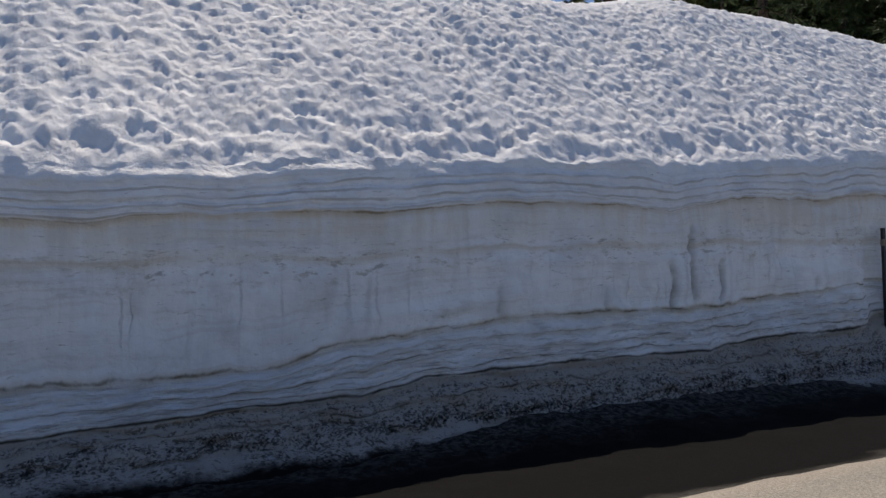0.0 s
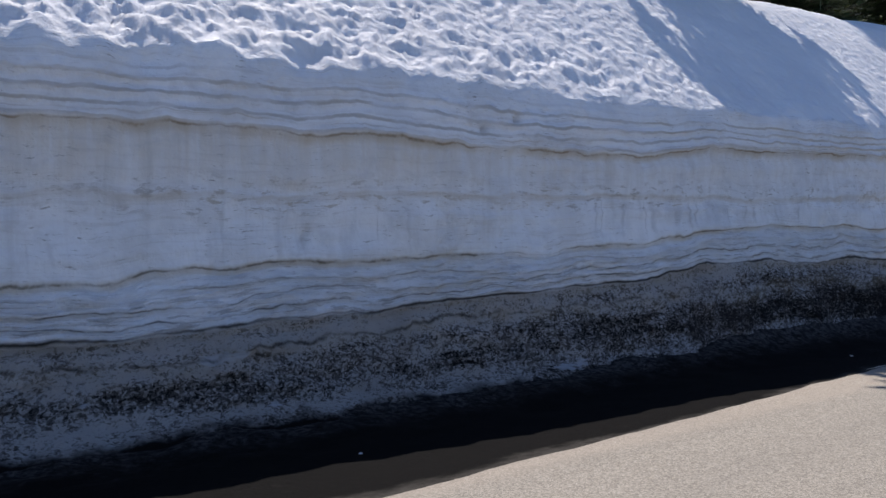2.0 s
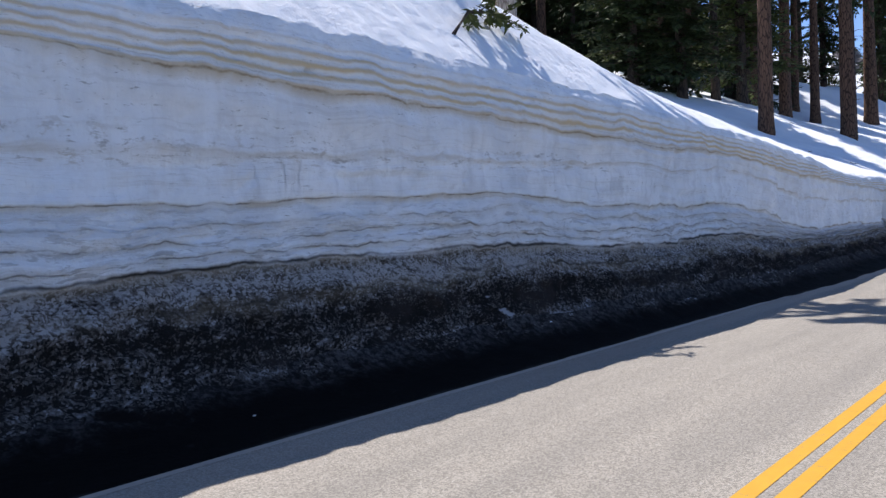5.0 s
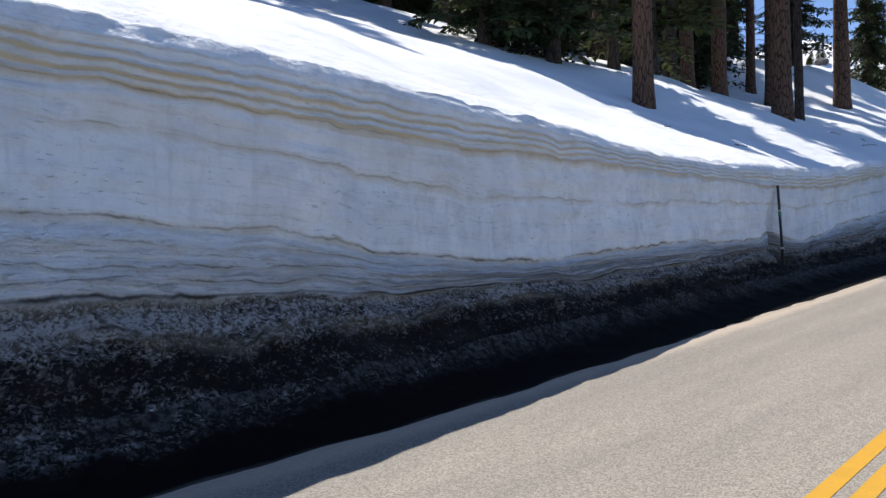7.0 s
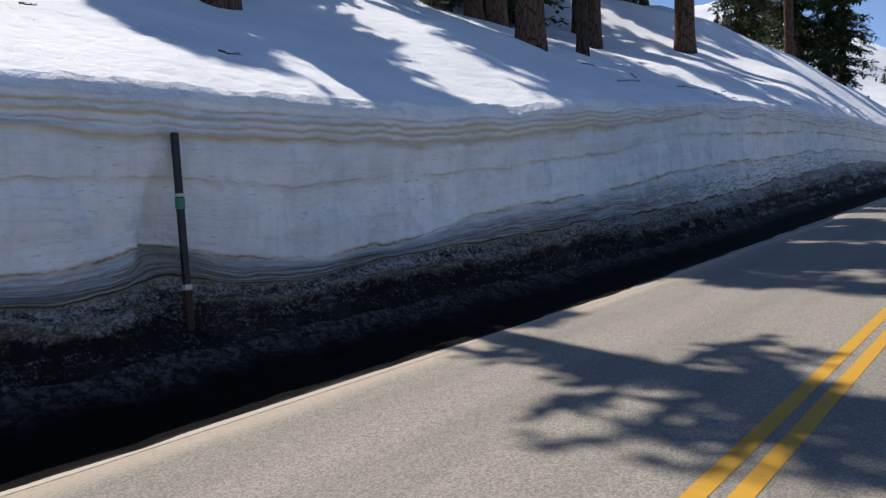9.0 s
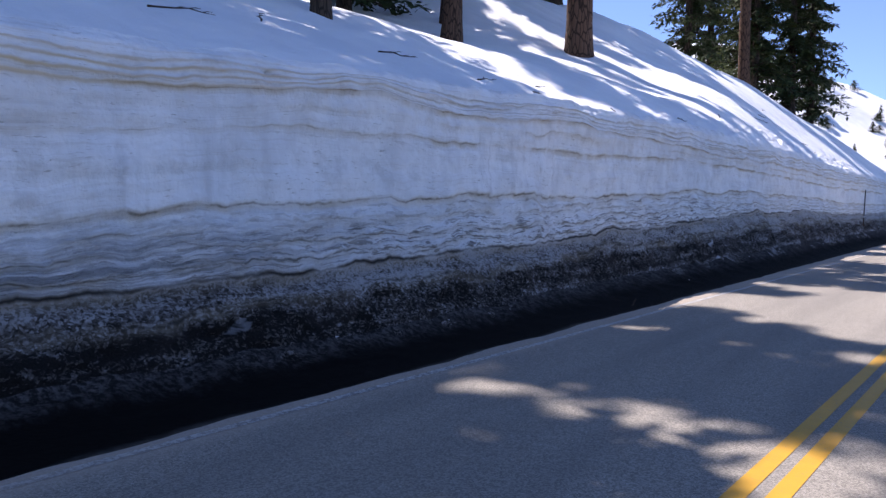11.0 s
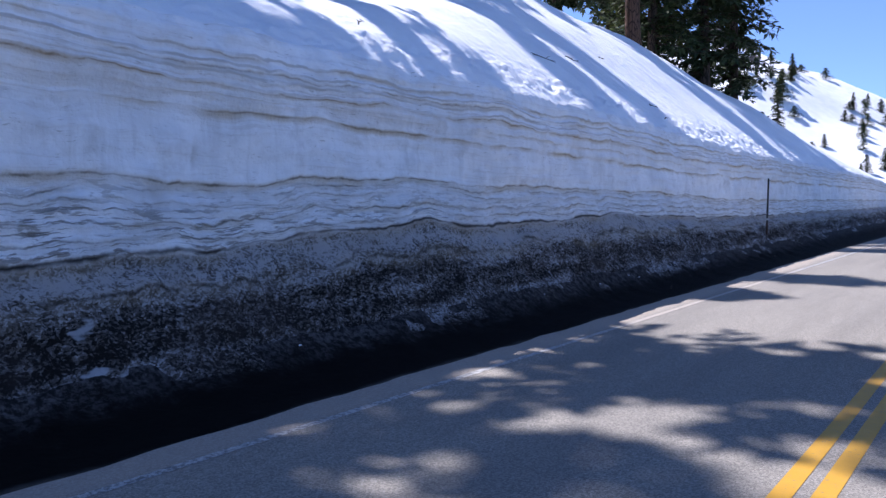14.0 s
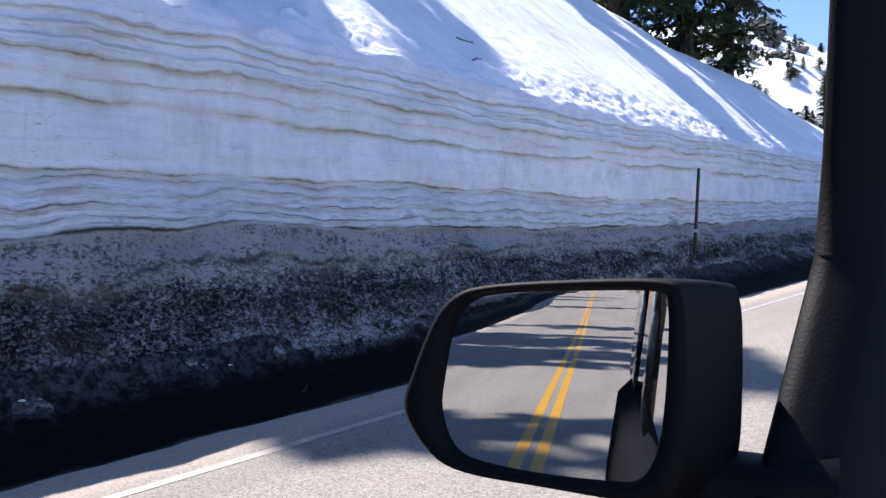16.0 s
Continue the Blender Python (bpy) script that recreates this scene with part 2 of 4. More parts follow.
    def dust_line(c, at, wide, most, dark, stain, wander, where=None, keep=None):
        """One melt line: place, width, darkness of the core, its colour, strength of the soft stain round it, wander."""
        tex = n.node("ShaderNodeTexNoise", Vector=flat(0.55, 0.0, v, at * 40.0), Scale=1.0, Detail=4.0, Roughness=0.62)
        some = tex.outputs[0] if where is None else n.math("SUBTRACT", n.math("MULTIPLY", tex.outputs[0], where), n.math("MULTIPLY", n.math("SUBTRACT", 1.0, where), 4.0))
        drift = n.node("ShaderNodeSeparateColor", Color=tex.outputs["Color"]).outputs[1]
        off = n.math("MULTIPLY_ADD", n.math("SUBTRACT", drift, 0.5), wander * 2.6, n.math("SUBTRACT", wob, at))
        jag = n.noise(flat(4.5, 6.0, v, at * 91.0), 1.0, 4, 0.65)
        off = n.math("MULTIPLY_ADD", n.math("SUBTRACT", jag, 0.5), 0.011, off)
        if stain:
            halo = both(n.span(off, -3.2 * wide - 0.014, 0.0), n.span(off, 1.6 * wide + 0.006, 0.0), n.span(some, 0.36, 0.58, 0.25 if where is None else 0.0, 1.0))
            c = n.mix(n.math("MULTIPLY", halo, stain), c, n.mix(0.7, dark, (0.66, 0.56, 0.40)))
        core = n.math("SUBTRACT", 1.0, n.span(n.math("ABSOLUTE", off), 0.0, n.span(some, 0.3, 0.7, wide * 0.6, wide * 1.6)))
        if most < 0.9:
            core = n.math("MULTIPLY", core, n.span(n.noise(flat(2.6, 9.0, v, at * 57.0), 1.0, 5, 0.7), 0.36, 0.60, 0.12, 1.0))
        core = core if keep is None else n.math("MULTIPLY", core, keep)
        return n.mix(both(core, n.span(some, 0.40, 0.56, 0.0 if where is not None else 0.05 if most < 0.8 else 0.4, most)), c, dark)

    c = dust_line(c, 0.802, 0.0046, 0.85, (0.24, 0.17, 0.10), 0.75, 0.006, keep=n.span(low_stretch, 0, 1, 1.0, 0.35))
    c = dust_line(c, 0.655, 0.0032, 0.62, (0.36, 0.32, 0.26), 0.45, 0.010, keep=n.span(early, 0, 1, 1.0, 0.30))
    for line in ((0.825, 0.0025, 0.40, (0.36, 0.30, 0.22), 0.20, 0.010), (0.452, 0.0048, 0.88, (0.12, 0.10, 0.07), 0.70, 0.006), (0.395, 0.0030, 0.65, (0.16, 0.14, 0.11), 0.36, 0.03),
                 (0.345, 0.0038, 0.82, (0.10, 0.09, 0.07), 0.48, 0.04), (0.300, 0.0038, 0.85, (0.07, 0.065, 0.055), 0.45, 0.03)):
        c = dust_line(c, *line)
    for line in ((0.655, 0.0060, 0.80, (0.26, 0.23, 0.19), 0.75, 0.006), (0.735, 0.0030, 0.55, (0.32, 0.28, 0.22), 0.40, 0.03), (0.862, 0.0040, 0.70, (0.26, 0.22, 0.17), 0.60, 0.02), (0.905, 0.0036, 0.60, (0.28, 0.24, 0.19), 0.60, 0.02), (0.425, 0.0036, 0.80, (0.13, 0.12, 0.10), 0.50, 0.03)):
        c = dust_line(c, *line, where=far_stretch)
    # dirt thrown up by the plough: speckled, in level layers, darker towards the road
    grit = n.noise(n.coords((1, 1.0, 0.8)), 11.0, 7, 0.80)
    bits = n.node("ShaderNodeTexVoronoi", Vector=n.node("ShaderNodeVectorMath", i0=n.coords((1, 0.8, 1.15)), i1=n.mix(0.88, n.node("ShaderNodeTexNoise", Vector=o, Scale=9.0, Detail=3.0).outputs["Color"], (0.0, 0.0, 0.0))).outputs[0], Scale=38.0)
    chips = n.node("ShaderNodeSeparateColor", Color=bits.outputs["Color"]).outputs[0]
    clods = n.noise(n.coords((1, 0.7, 1.2)), 3.2, 4, 0.62)
    sheet = n.noise(flat(0.38, 30.0, wob), 1.0, 5, 0.66)
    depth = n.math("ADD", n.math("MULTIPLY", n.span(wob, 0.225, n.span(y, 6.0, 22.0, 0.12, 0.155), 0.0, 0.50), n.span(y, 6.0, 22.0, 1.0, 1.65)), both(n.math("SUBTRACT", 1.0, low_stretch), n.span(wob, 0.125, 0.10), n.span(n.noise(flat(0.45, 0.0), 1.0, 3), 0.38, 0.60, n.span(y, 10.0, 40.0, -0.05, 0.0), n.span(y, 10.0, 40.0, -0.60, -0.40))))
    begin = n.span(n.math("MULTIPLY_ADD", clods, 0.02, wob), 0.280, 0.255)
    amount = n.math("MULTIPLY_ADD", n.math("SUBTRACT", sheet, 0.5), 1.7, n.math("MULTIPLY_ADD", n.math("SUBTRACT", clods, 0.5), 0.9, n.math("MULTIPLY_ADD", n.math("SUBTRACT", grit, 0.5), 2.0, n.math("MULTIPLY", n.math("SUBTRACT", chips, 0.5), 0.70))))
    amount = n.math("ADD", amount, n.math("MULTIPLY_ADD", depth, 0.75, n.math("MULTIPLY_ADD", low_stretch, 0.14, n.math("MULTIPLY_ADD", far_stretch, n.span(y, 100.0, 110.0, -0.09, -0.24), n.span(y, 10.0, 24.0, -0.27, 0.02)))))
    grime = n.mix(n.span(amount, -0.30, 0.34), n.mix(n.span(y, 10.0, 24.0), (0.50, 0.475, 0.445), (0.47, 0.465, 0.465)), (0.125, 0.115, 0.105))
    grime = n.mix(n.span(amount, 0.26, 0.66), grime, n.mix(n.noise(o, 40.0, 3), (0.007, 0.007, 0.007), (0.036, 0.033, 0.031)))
    grime = n.mix(both(n.span(n.noise(o, 0.8, 3), 0.5, 0.66), 0.22), grime, (0.12, 0.10, 0.088))
    rest = both(n.span(n.noise(flat(0.9, 16.0, wob), 1.0, 4, 0.6), 0.66, 0.70), n.span(wob, 0.23, 0.20), n.math("SUBTRACT", 1.0, low_stretch))
    grime = n.mix(n.math("MULTIPLY", rest, 0.8), grime, (0.55, 0.57, 0.60))  # scraps of cleaner snow
    c = n.mix(begin, c, grime)
    c = dust_line(c, 0.264, 0.0085, 0.96, (0.022, 0.020, 0.018), 0.55, 0.003)
    c = dust_line(c, 0.205, 0.0050, 0.80, (0.030, 0.028, 0.026), 0.30, 0.04)
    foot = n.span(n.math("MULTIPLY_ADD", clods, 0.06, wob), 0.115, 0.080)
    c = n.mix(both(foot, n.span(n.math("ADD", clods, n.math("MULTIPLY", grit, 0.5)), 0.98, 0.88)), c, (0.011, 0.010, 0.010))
    b = n.bump(runs, n.math("MULTIPLY", middle, 0.5), 0.05)
    b = n.bump(n.math("MULTIPLY", joint, n.span(early, 0, 1, -0.1, -0.7)), 0.7, 0.04, b)
    b = n.bump(comb, n.math("MULTIPLY", top, 0.35), 0.03, b)
    b = n.bump(torn, n.math("MULTIPLY_ADD", lower, 0.75, 0.15), 0.09, b)
    b = n.bump(cloud, 0.75, 0.16, b)
    b = n.bump(grey, 0.6, 0.09, b)
    b = n.bump(mottle, 0.4, 0.04, b)
    b = n.bump(clods, n.math("MULTIPLY", begin, 0.9), 0.07, b)
    b = n.bump(n.math("MULTIPLY_ADD", chips, 0.35, grit), n.math("MULTIPLY_ADD", begin, 0.85, 0.05), 0.05, b)
    n.put(n.b.inputs["Specular IOR Level"], n.span(begin, 0, 1, 0.12, 0.04))
    return n.done(c, b, n.span(begin, 0, 1, 0.75, 0.9))


def asphalt_material():
    n = Nodes("asphalt", 0.85, spec=0.2)
    o = n.coords()
    sep = n.node("ShaderNodeSeparateXYZ", Vector=o)
    stones = n.node("ShaderNodeTexVoronoi", Vector=o, Scale=75.0)
    c = n.mix(n.span(stones.outputs["Color"], 0.15, 0.9), (0.20, 0.185, 0.158), (0.385, 0.355, 0.305))
    c = n.mix(n.span(n.noise(o, 55.0, 2), 0.6, 0.72), c, (0.46, 0.44, 0.40))
    c = n.mix(n.math("MULTIPLY", n.span(n.noise(n.coords((1.2, 0.12, 1)), 1.0, 4), 0.35, 0.7), 0.35), c, (0.14, 0.135, 0.125))
    edge = n.math("MULTIPLY_ADD", n.noise(n.coords((1, 0.4, 1)), 2.5, 4, 0.7), 0.3, n.math("SUBTRACT", sep.outputs[0], 0.15))
    dust = n.math("MULTIPLY", n.span(edge, -5.05, -5.40), n.math("MULTIPLY", n.span(sep.outputs[1], 42.0, 52.0, 0.35, 1.0), n.span(sep.outputs[1], 86.0, 76.0, 0.60, 1.0)))
    c = n.mix(n.math("MULTIPLY", dust, 0.8), c, n.mix(n.noise(o, 20.0, 4), (0.36, 0.30, 0.24), (0.56, 0.48, 0.39)))
    b = n.bump(stones.outputs["Distance"], 0.5, 0.004)
    b = n.bump(n.noise(o, 3.0, 4), 0.2, 0.01, b)
    return n.done(c, b)


def shoulder_material():
    n = Nodes("grit_wall_shade", 0.9, spec=0.06)
    o = n.coords()
    # near black: the wall's shade is put into the grit's own colour
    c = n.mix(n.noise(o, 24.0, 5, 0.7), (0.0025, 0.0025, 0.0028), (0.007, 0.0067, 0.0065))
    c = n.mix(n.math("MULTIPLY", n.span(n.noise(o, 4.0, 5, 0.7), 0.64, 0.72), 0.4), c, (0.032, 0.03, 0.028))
    edge = n.math("MULTIPLY_ADD", n.noise(n.coords((1, 0.35, 1)), 2.0, 5, 0.7), 0.30, n.math("SUBTRACT", n.attr("strata"), 0.15))
    c = n.mix(n.span(edge, 0.09, 0.0), c, n.mix(n.noise(o, 16.0, 4), (0.03, 0.028, 0.026), (0.09, 0.085, 0.075)))
    bank = n.math("MULTIPLY_ADD", n.noise(o, 3.0, 5, 0.65), 0.5, n.attr("strata"))
    c = n.mix(n.math("MULTIPLY", n.span(bank, 0.85, 1.30), n.span(n.noise(o, 11.0, 6, 0.75), 0.42, 0.60, 0.15, 1.0)), c, n.mix(n.noise(o, 30.0, 3), (0.03, 0.028, 0.026), (0.17, 0.16, 0.155)))
    b = n.bump(n.noise(o, 18.0, 5, 0.7), 0.7, 0.03)
    return n.done(c, b)


def paint_material(name, color, worn, dusty=False):
    n = Nodes(name, 0.6)
    o = n.coords()
    c = n.mix(n.noise(o, 6.0, 3), color, tuple(v * 0.8 for v in color))
    c = n.mix(n.span(n.noise(o, 22.0, 5, 0.7), worn - 0.08, worn + 0.10), c, (0.17, 0.165, 0.155))
    if dusty:
        along = n.node("ShaderNodeSeparateXYZ", Vector=o).outputs[1]
        c = n.mix(n.math("MAXIMUM", n.span(along, 84.0, 76.0), n.math("MULTIPLY", n.span(along, 106.0, 110.0), n.span(along, 122.0, 118.0, 0.0, 0.85))), c, n.mix(n.noise(o, 20.0, 4), (0.36, 0.31, 0.25), (0.52, 0.46, 0.38)))
    return n.done(c, n.bump(n.noise(o, 80.0, 2), 0.3, 0.003))


def bark_material(name, dark, light):
    n = Nodes(name, 0.9, spec=0.2)
    o = n.coords((1, 1, 0.22))
    plates = n.node("ShaderNodeTexVoronoi", Vector=o, Scale=7.5)
    plates.feature = "DISTANCE_TO_EDGE"
    f = n.noise(o, 5.0, 5, 0.65)
    c = n.mix(n.span(plates.outputs["Distance"], 0.0, 0.14), dark, n.mix(f, light, tuple(v * 0.55 for v in light)))
    b = n.bump(plates.outputs["Distance"], 0.9, 0.06)
    b = n.bump(n.noise(o, 16.0, 4), 0.5, 0.02, b)
    return n.done(c, b)


def needle_material(name, dark, light):
    n = Nodes(name, 0.7, spec=0.25)
    g = n.t.nodes.new("ShaderNodeNewGeometry")
    c = n.mix(g.outputs["Random Per Island"], dark, light)
    info = n.t.nodes.new("ShaderNodeObjectInfo")
    c = n.mix(n.math("MULTIPLY", info.outputs["Random"], 0.4), c, tuple(v * 0.7 for v in light))
    return n.done(c)


def plain_material(name, color, rough=0.5, metal=0.0, var=0.25, scale=12.0):
    n = Nodes(name, rough, metal)
    o = n.coords()
    c = n.mix(n.noise(o, scale, 4, 0.6), tuple(v * (1 - var) for v in color), color)
    return n.done(c, n.bump(n.noise(o, scale * 5, 3), 0.15, 0.004))


# unseen ground, given a dark brown so little light bounces onto the wall
def low_bounce_material():
    n = Nodes("low_bounce_ground", 0.9, spec=0.2)
    o = n.coords()
    c = n.mix(n.noise(o, 1.5, 6, 0.7), (0.035, 0.03, 0.022), (0.12, 0.10, 0.075))
    return n.done(c, n.bump(n.noise(o, 6.0, 5), 0.6, 0.05))


LOW_BOUNCE = low_bounce_material()
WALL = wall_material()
SNOW = snow_material("sunlit_snow", 0.035)
ASPHALT = asphalt_material()
SHADY_GRIT = shoulder_material()
WHITE = paint_material("white_road_paint", (0.58, 0.575, 0.55), 0.50, True)
YELLOW = paint_material("yellow_road_paint", (0.62, 0.33, 0.012), 0.66)
BARK_RED = bark_material("red_brown_bark", (0.035, 0.022, 0.016), (0.20, 0.115, 0.075))
BARK_DARK = bark_material("dark_bark", (0.022, 0.018, 0.015), (0.11, 0.08, 0.06))
BARK_PALE = bark_material("pale_bark", (0.16, 0.13, 0.11), (0.45, 0.40, 0.35))
PINE = needle_material("pine_needles", (0.036, 0.060, 0.016), (0.12, 0.14, 0.038))
FIR = needle_material("fir_needles", (0.020, 0.038, 0.015), (0.066, 0.092, 0.032))


# ---- the lie of the land: road grade, snow wall and hillside ----
def curve(knots):
    a = np.array(knots, float)
    return lambda y: np.interp(y, a[:, 0], a[:, 1])


road_z = curve([(-1200, -12), (-60, -1.26), (-20, -0.42), (20, 0.42), (35, 0.72), (52, 1.02), (66, 1.3), (76, 1.6), (100, 2.53), (140, 4.1), (200, 6.4), (260, 7.6), (1500, 12)])
face_x = curve([(-60, -9.3), (4, -9.1), (10, -8.9), (13.6, -8.6), (25, -8.0), (34, -7.9), (42, -7.5), (50, -7.15), (56, -7.2), (64, -7.5), (72, -7.5),
                (85, -7.4), (91, -7.75), (95, -7.95), (105, -7.75), (130, -7.85), (160, -8.2), (230, -13.0)])
line_a = curve([(-60, 3.3), (-10.2, 3.39), (-7.6, 3.45), (-6.2, 3.6), (-4.6, 3.7), (-2.6, 3.82), (-1, 3.8), (1.6, 4.0), (3.3, 4.2), (5.3, 4.26), (9, 4.3), (12, 4.28), (16, 4.2), (20, 4.2), (25, 4.25), (31, 4.5), (35, 4.6), (41, 4.45), (48, 4.1),
                (53, 3.82), (56.5, 3.6), (58.5, 3.52), (61.3, 3.3), (65, 3.22), (73, 3.17), (76, 3.32), (78.7, 3.52), (85, 3.77), (92, 4.1), (100, 4.25), (114, 4.15), (122, 3.95), (130, 3.8), (200, 3.5)])
line_b = curve([(-60, 2.65), (-10.2, 2.72), (-8, 2.78), (-6.9, 2.9), (-4.8, 3.02), (-2.8, 3.08), (-1.2, 3.01), (0, 3.16), (3.9, 3.33), (6, 3.29), (6.5, 3.22), (7.7, 3.35), (9.1, 3.38), (10.2, 3.26), (11.6, 3.36), (14, 3.23), (15.7, 3.25), (17.5, 3.45), (20.4, 3.45), (23.7, 3.54),
                (25.4, 3.46), (26.8, 3.45), (29, 3.76), (33, 3.77), (36.4, 3.71), (41.5, 3.54), (45, 3.38), (46.5, 3.33), (48, 3.42), (50.4, 3.28), (52.3, 3.12), (55, 3.0), (60, 2.86), (66, 2.7), (69, 2.56), (73, 2.52), (77, 2.8), (84, 3.27), (86, 3.47),
                (86.8, 3.34), (90, 3.45), (93, 3.62), (97, 3.56), (100, 3.57), (102, 3.44), (112, 3.4), (115, 3.38), (117, 3.27), (123, 3.18), (200, 3.0)])
line_m = curve([(-60, 2.2), (-8, 2.3), (0, 2.5), (20, 2.6), (38, 2.85), (45, 2.97), (46.3, 2.8), (48.7, 3.03), (51.6, 2.75), (54.9, 2.33), (57, 2.25), (60, 2.18), (66, 2.18), (68, 2.12), (70, 2.0), (72, 2.02), (77, 2.25), (80, 2.4), (84, 2.82),
                (87, 2.87), (90.5, 2.96), (94, 2.98), (97, 3.06), (100, 3.18), (103, 3.17), (106, 3.1), (109, 3.02), (113, 2.97), (119, 2.8), (200, 2.6)])
line_c = curve([(-60, 1.0), (-7.4, 1.06), (-6.5, 1.31), (-5.1, 1.35), (-3.8, 1.5), (-1.8, 1.48), (0, 1.52), (2.7, 1.74), (4.7, 1.71), (5.5, 1.78), (6.9, 1.64), (8.3, 1.62), (8.7, 1.72), (11.6, 1.74), (14, 1.84), (15.7, 1.9), (17.5, 2.03), (19.3, 2.15),
                (20.7, 2.08), (21.4, 2.14), (22.4, 2.06), (23.6, 2.1), (25.4, 1.98), (26.5, 1.91), (27.5, 2.03), (29, 2.25), (30, 2.2), (31.3, 2.25), (34, 2.2), (37, 2.32), (40, 2.36), (43, 2.18), (45, 2.08), (45.8, 2.13), (46.9, 2.08), (48.8, 2.15), (50, 2.09),
                (51.6, 1.9), (53.4, 1.6), (55.1, 1.39), (57.5, 1.3), (63, 1.34), (66, 1.27), (68, 1.27), (69.9, 1.08), (71, 1.04), (72.8, 1.14), (74.5, 1.36), (77.3, 1.46), (81.6, 1.7), (84, 1.88), (88, 2.0), (90, 2.06), (93, 2.03), (95.3, 2.08), (98.4, 2.16),
                (100, 2.27), (101.1, 2.33), (103, 2.24), (104.6, 2.37), (106.7, 2.37), (108.3, 2.31), (112, 2.28), (116, 2.25), (121, 2.1), (126, 2.0), (200, 1.9)])
line_d = curve([(-60, 0.5), (-10.2, 0.52), (-7.8, 0.66), (-6.4, 0.68), (-5.3, 0.81), (-4.2, 0.78), (-1.4, 0.84), (0.4, 0.92), (2.2, 0.92), (2.8, 0.97), (3.7, 1.16), (5.3, 0.96), (8.3, 1.01), (10, 1.07), (12, 1.17), (14.2, 1.28), (15.5, 1.27), (17.4, 1.48),
                (18.9, 1.52), (20, 1.44), (21.3, 1.47), (24.6, 1.4), (26, 1.33), (27.2, 1.46), (28.4, 1.46), (29.9, 1.37), (30.6, 1.46), (32.5, 1.4), (34.3, 1.48), (40, 1.49), (44.7, 1.3), (46, 1.25), (47, 1.33), (49.6, 1.34), (51.3, 1.23), (53, 1.12),
                (58, 0.93), (66, 1.0), (70, 0.85), (77, 0.98), (82, 0.95), (85, 1.03), (87, 1.02), (90, 1.08), (93.7, 1.15), (95, 1.27), (96.5, 1.22), (99.5, 1.38), (102.2, 1.43), (104.4, 1.57), (106.5, 1.65), (107.6, 1.53), (110, 1.55), (113.7, 1.66),
                (115, 1.65), (116, 1.58), (118.2, 1.53), (121.3, 1.45), (126, 1.4), (200, 1.3)])
line_e = curve([(-60, 0.25), (10, 0.22), (20, 0.35), (30, 0.5), (45, 0.4), (58, 0.42), (66, 0.3), (85, 0.25), (95, 0.3), (112, 0.5), (200, 0.45)])
berm_out = curve([(-60, 0.45), (20, 0.45), (45, 0.65), (90, 0.7), (112, 0.85), (200, 0.8)])
near_slope = curve([(-60, 1.0), (30, 1.0), (42, 1.0), (52, 0.57), (60, 0.46), (75, 0.48), (86, 0.48), (92, 0.45), (100, 0.72), (110, 0.95), (140, 0.98), (152, 0.85), (165, 0.7), (230, 0.5)])
near_depth = curve([(-60, 4.6), (28, 4.6), (34, 4.4), (42, 2.95), (46, 2.4), (52, 2.0), (60, 8.0), (88, 8.0), (94, 1.4), (100, 1.0), (110, 1.8), (130, 2.2), (230, 2.2)])
far_slope = curve([(-60, 0.08), (32, 0.08), (44, 0.16), (56, 0.4), (92, 0.38), (104, 0.33), (110, 0.37), (115, 0.54), (120, 0.7), (138, 0.74), (148, 0.68), (165, 0.5), (230, 0.3)])
far_depth = curve([(-60, 30.0), (45, 30.0), (60, 34.0), (75, 46.0), (90, 46.0), (104, 46.0), (112, 24.0), (118, 13.5), (126, 11.6), (134, 10.0), (144, 9.0), (152, 7.5), (165, 5.5), (230, 5.0)])


def soft_min(a, b, k):
    h = np.clip(0.5 + 0.5 * (b - a) / k, 0, 1)
    return b + (a - b) * h - k * h * (1 - h)


def crest_x(y):
    return face_x(y) - 0.15


def hill_h(x, y):
    """Height of the snow hillside over the road, for places behind the crest of the wall."""
    d = np.maximum(crest_x(y) - x, 0)
    s, d1, f, d2 = near_slope(y), near_depth(y), far_slope(y), far_depth(y)
    rise = soft_min(s * d, s * d1 + f * (d - d1), 1.0)
    rise = np.minimum(rise, soft_min(rise, s * d1 + f * (d2 - d1) + 0.06 * (d - d2), 1.5))
    return line_a(y) + np.maximum(rise, 0)


# ---- noise for building ----
def lattice(ix, iy, seed):
    h = (ix.astype(np.int64) * 374761393 + iy.astype(np.int64) * 668265263 + seed * 974634777) & 0x7FFFFFFF
    h = ((h ^ (h >> 13)) * 1274126177) & 0x7FFFFFFF
    return ((h ^ (h >> 16)) & 0xFFFF) / 65535.0 * 2 * np.pi


def rough(x, y, seed=0):
    """Smooth noise between about -1 and 1."""
    x, y = np.broadcast_arrays(np.asarray(x, float), np.asarray(y, float))
    ix, iy = np.floor(x), np.floor(y)
    fx, fy = x - ix, y - iy
    out = []
    for ax in (0, 1):
        for ay in (0, 1):
            a = lattice(ix + ax, iy + ay, seed)
            out.append(np.cos(a) * (fx - ax) + np.sin(a) * (fy - ay))
    u, v = fx * fx * fx * (fx * (fx * 6 - 15) + 10), fy * fy * fy * (fy * (fy * 6 - 15) + 10)
    left, right = out[0] + (out[1] - out[0]) * v, out[2] + (out[3] - out[2]) * v
    return 1.6 * (left + (right - left) * u)


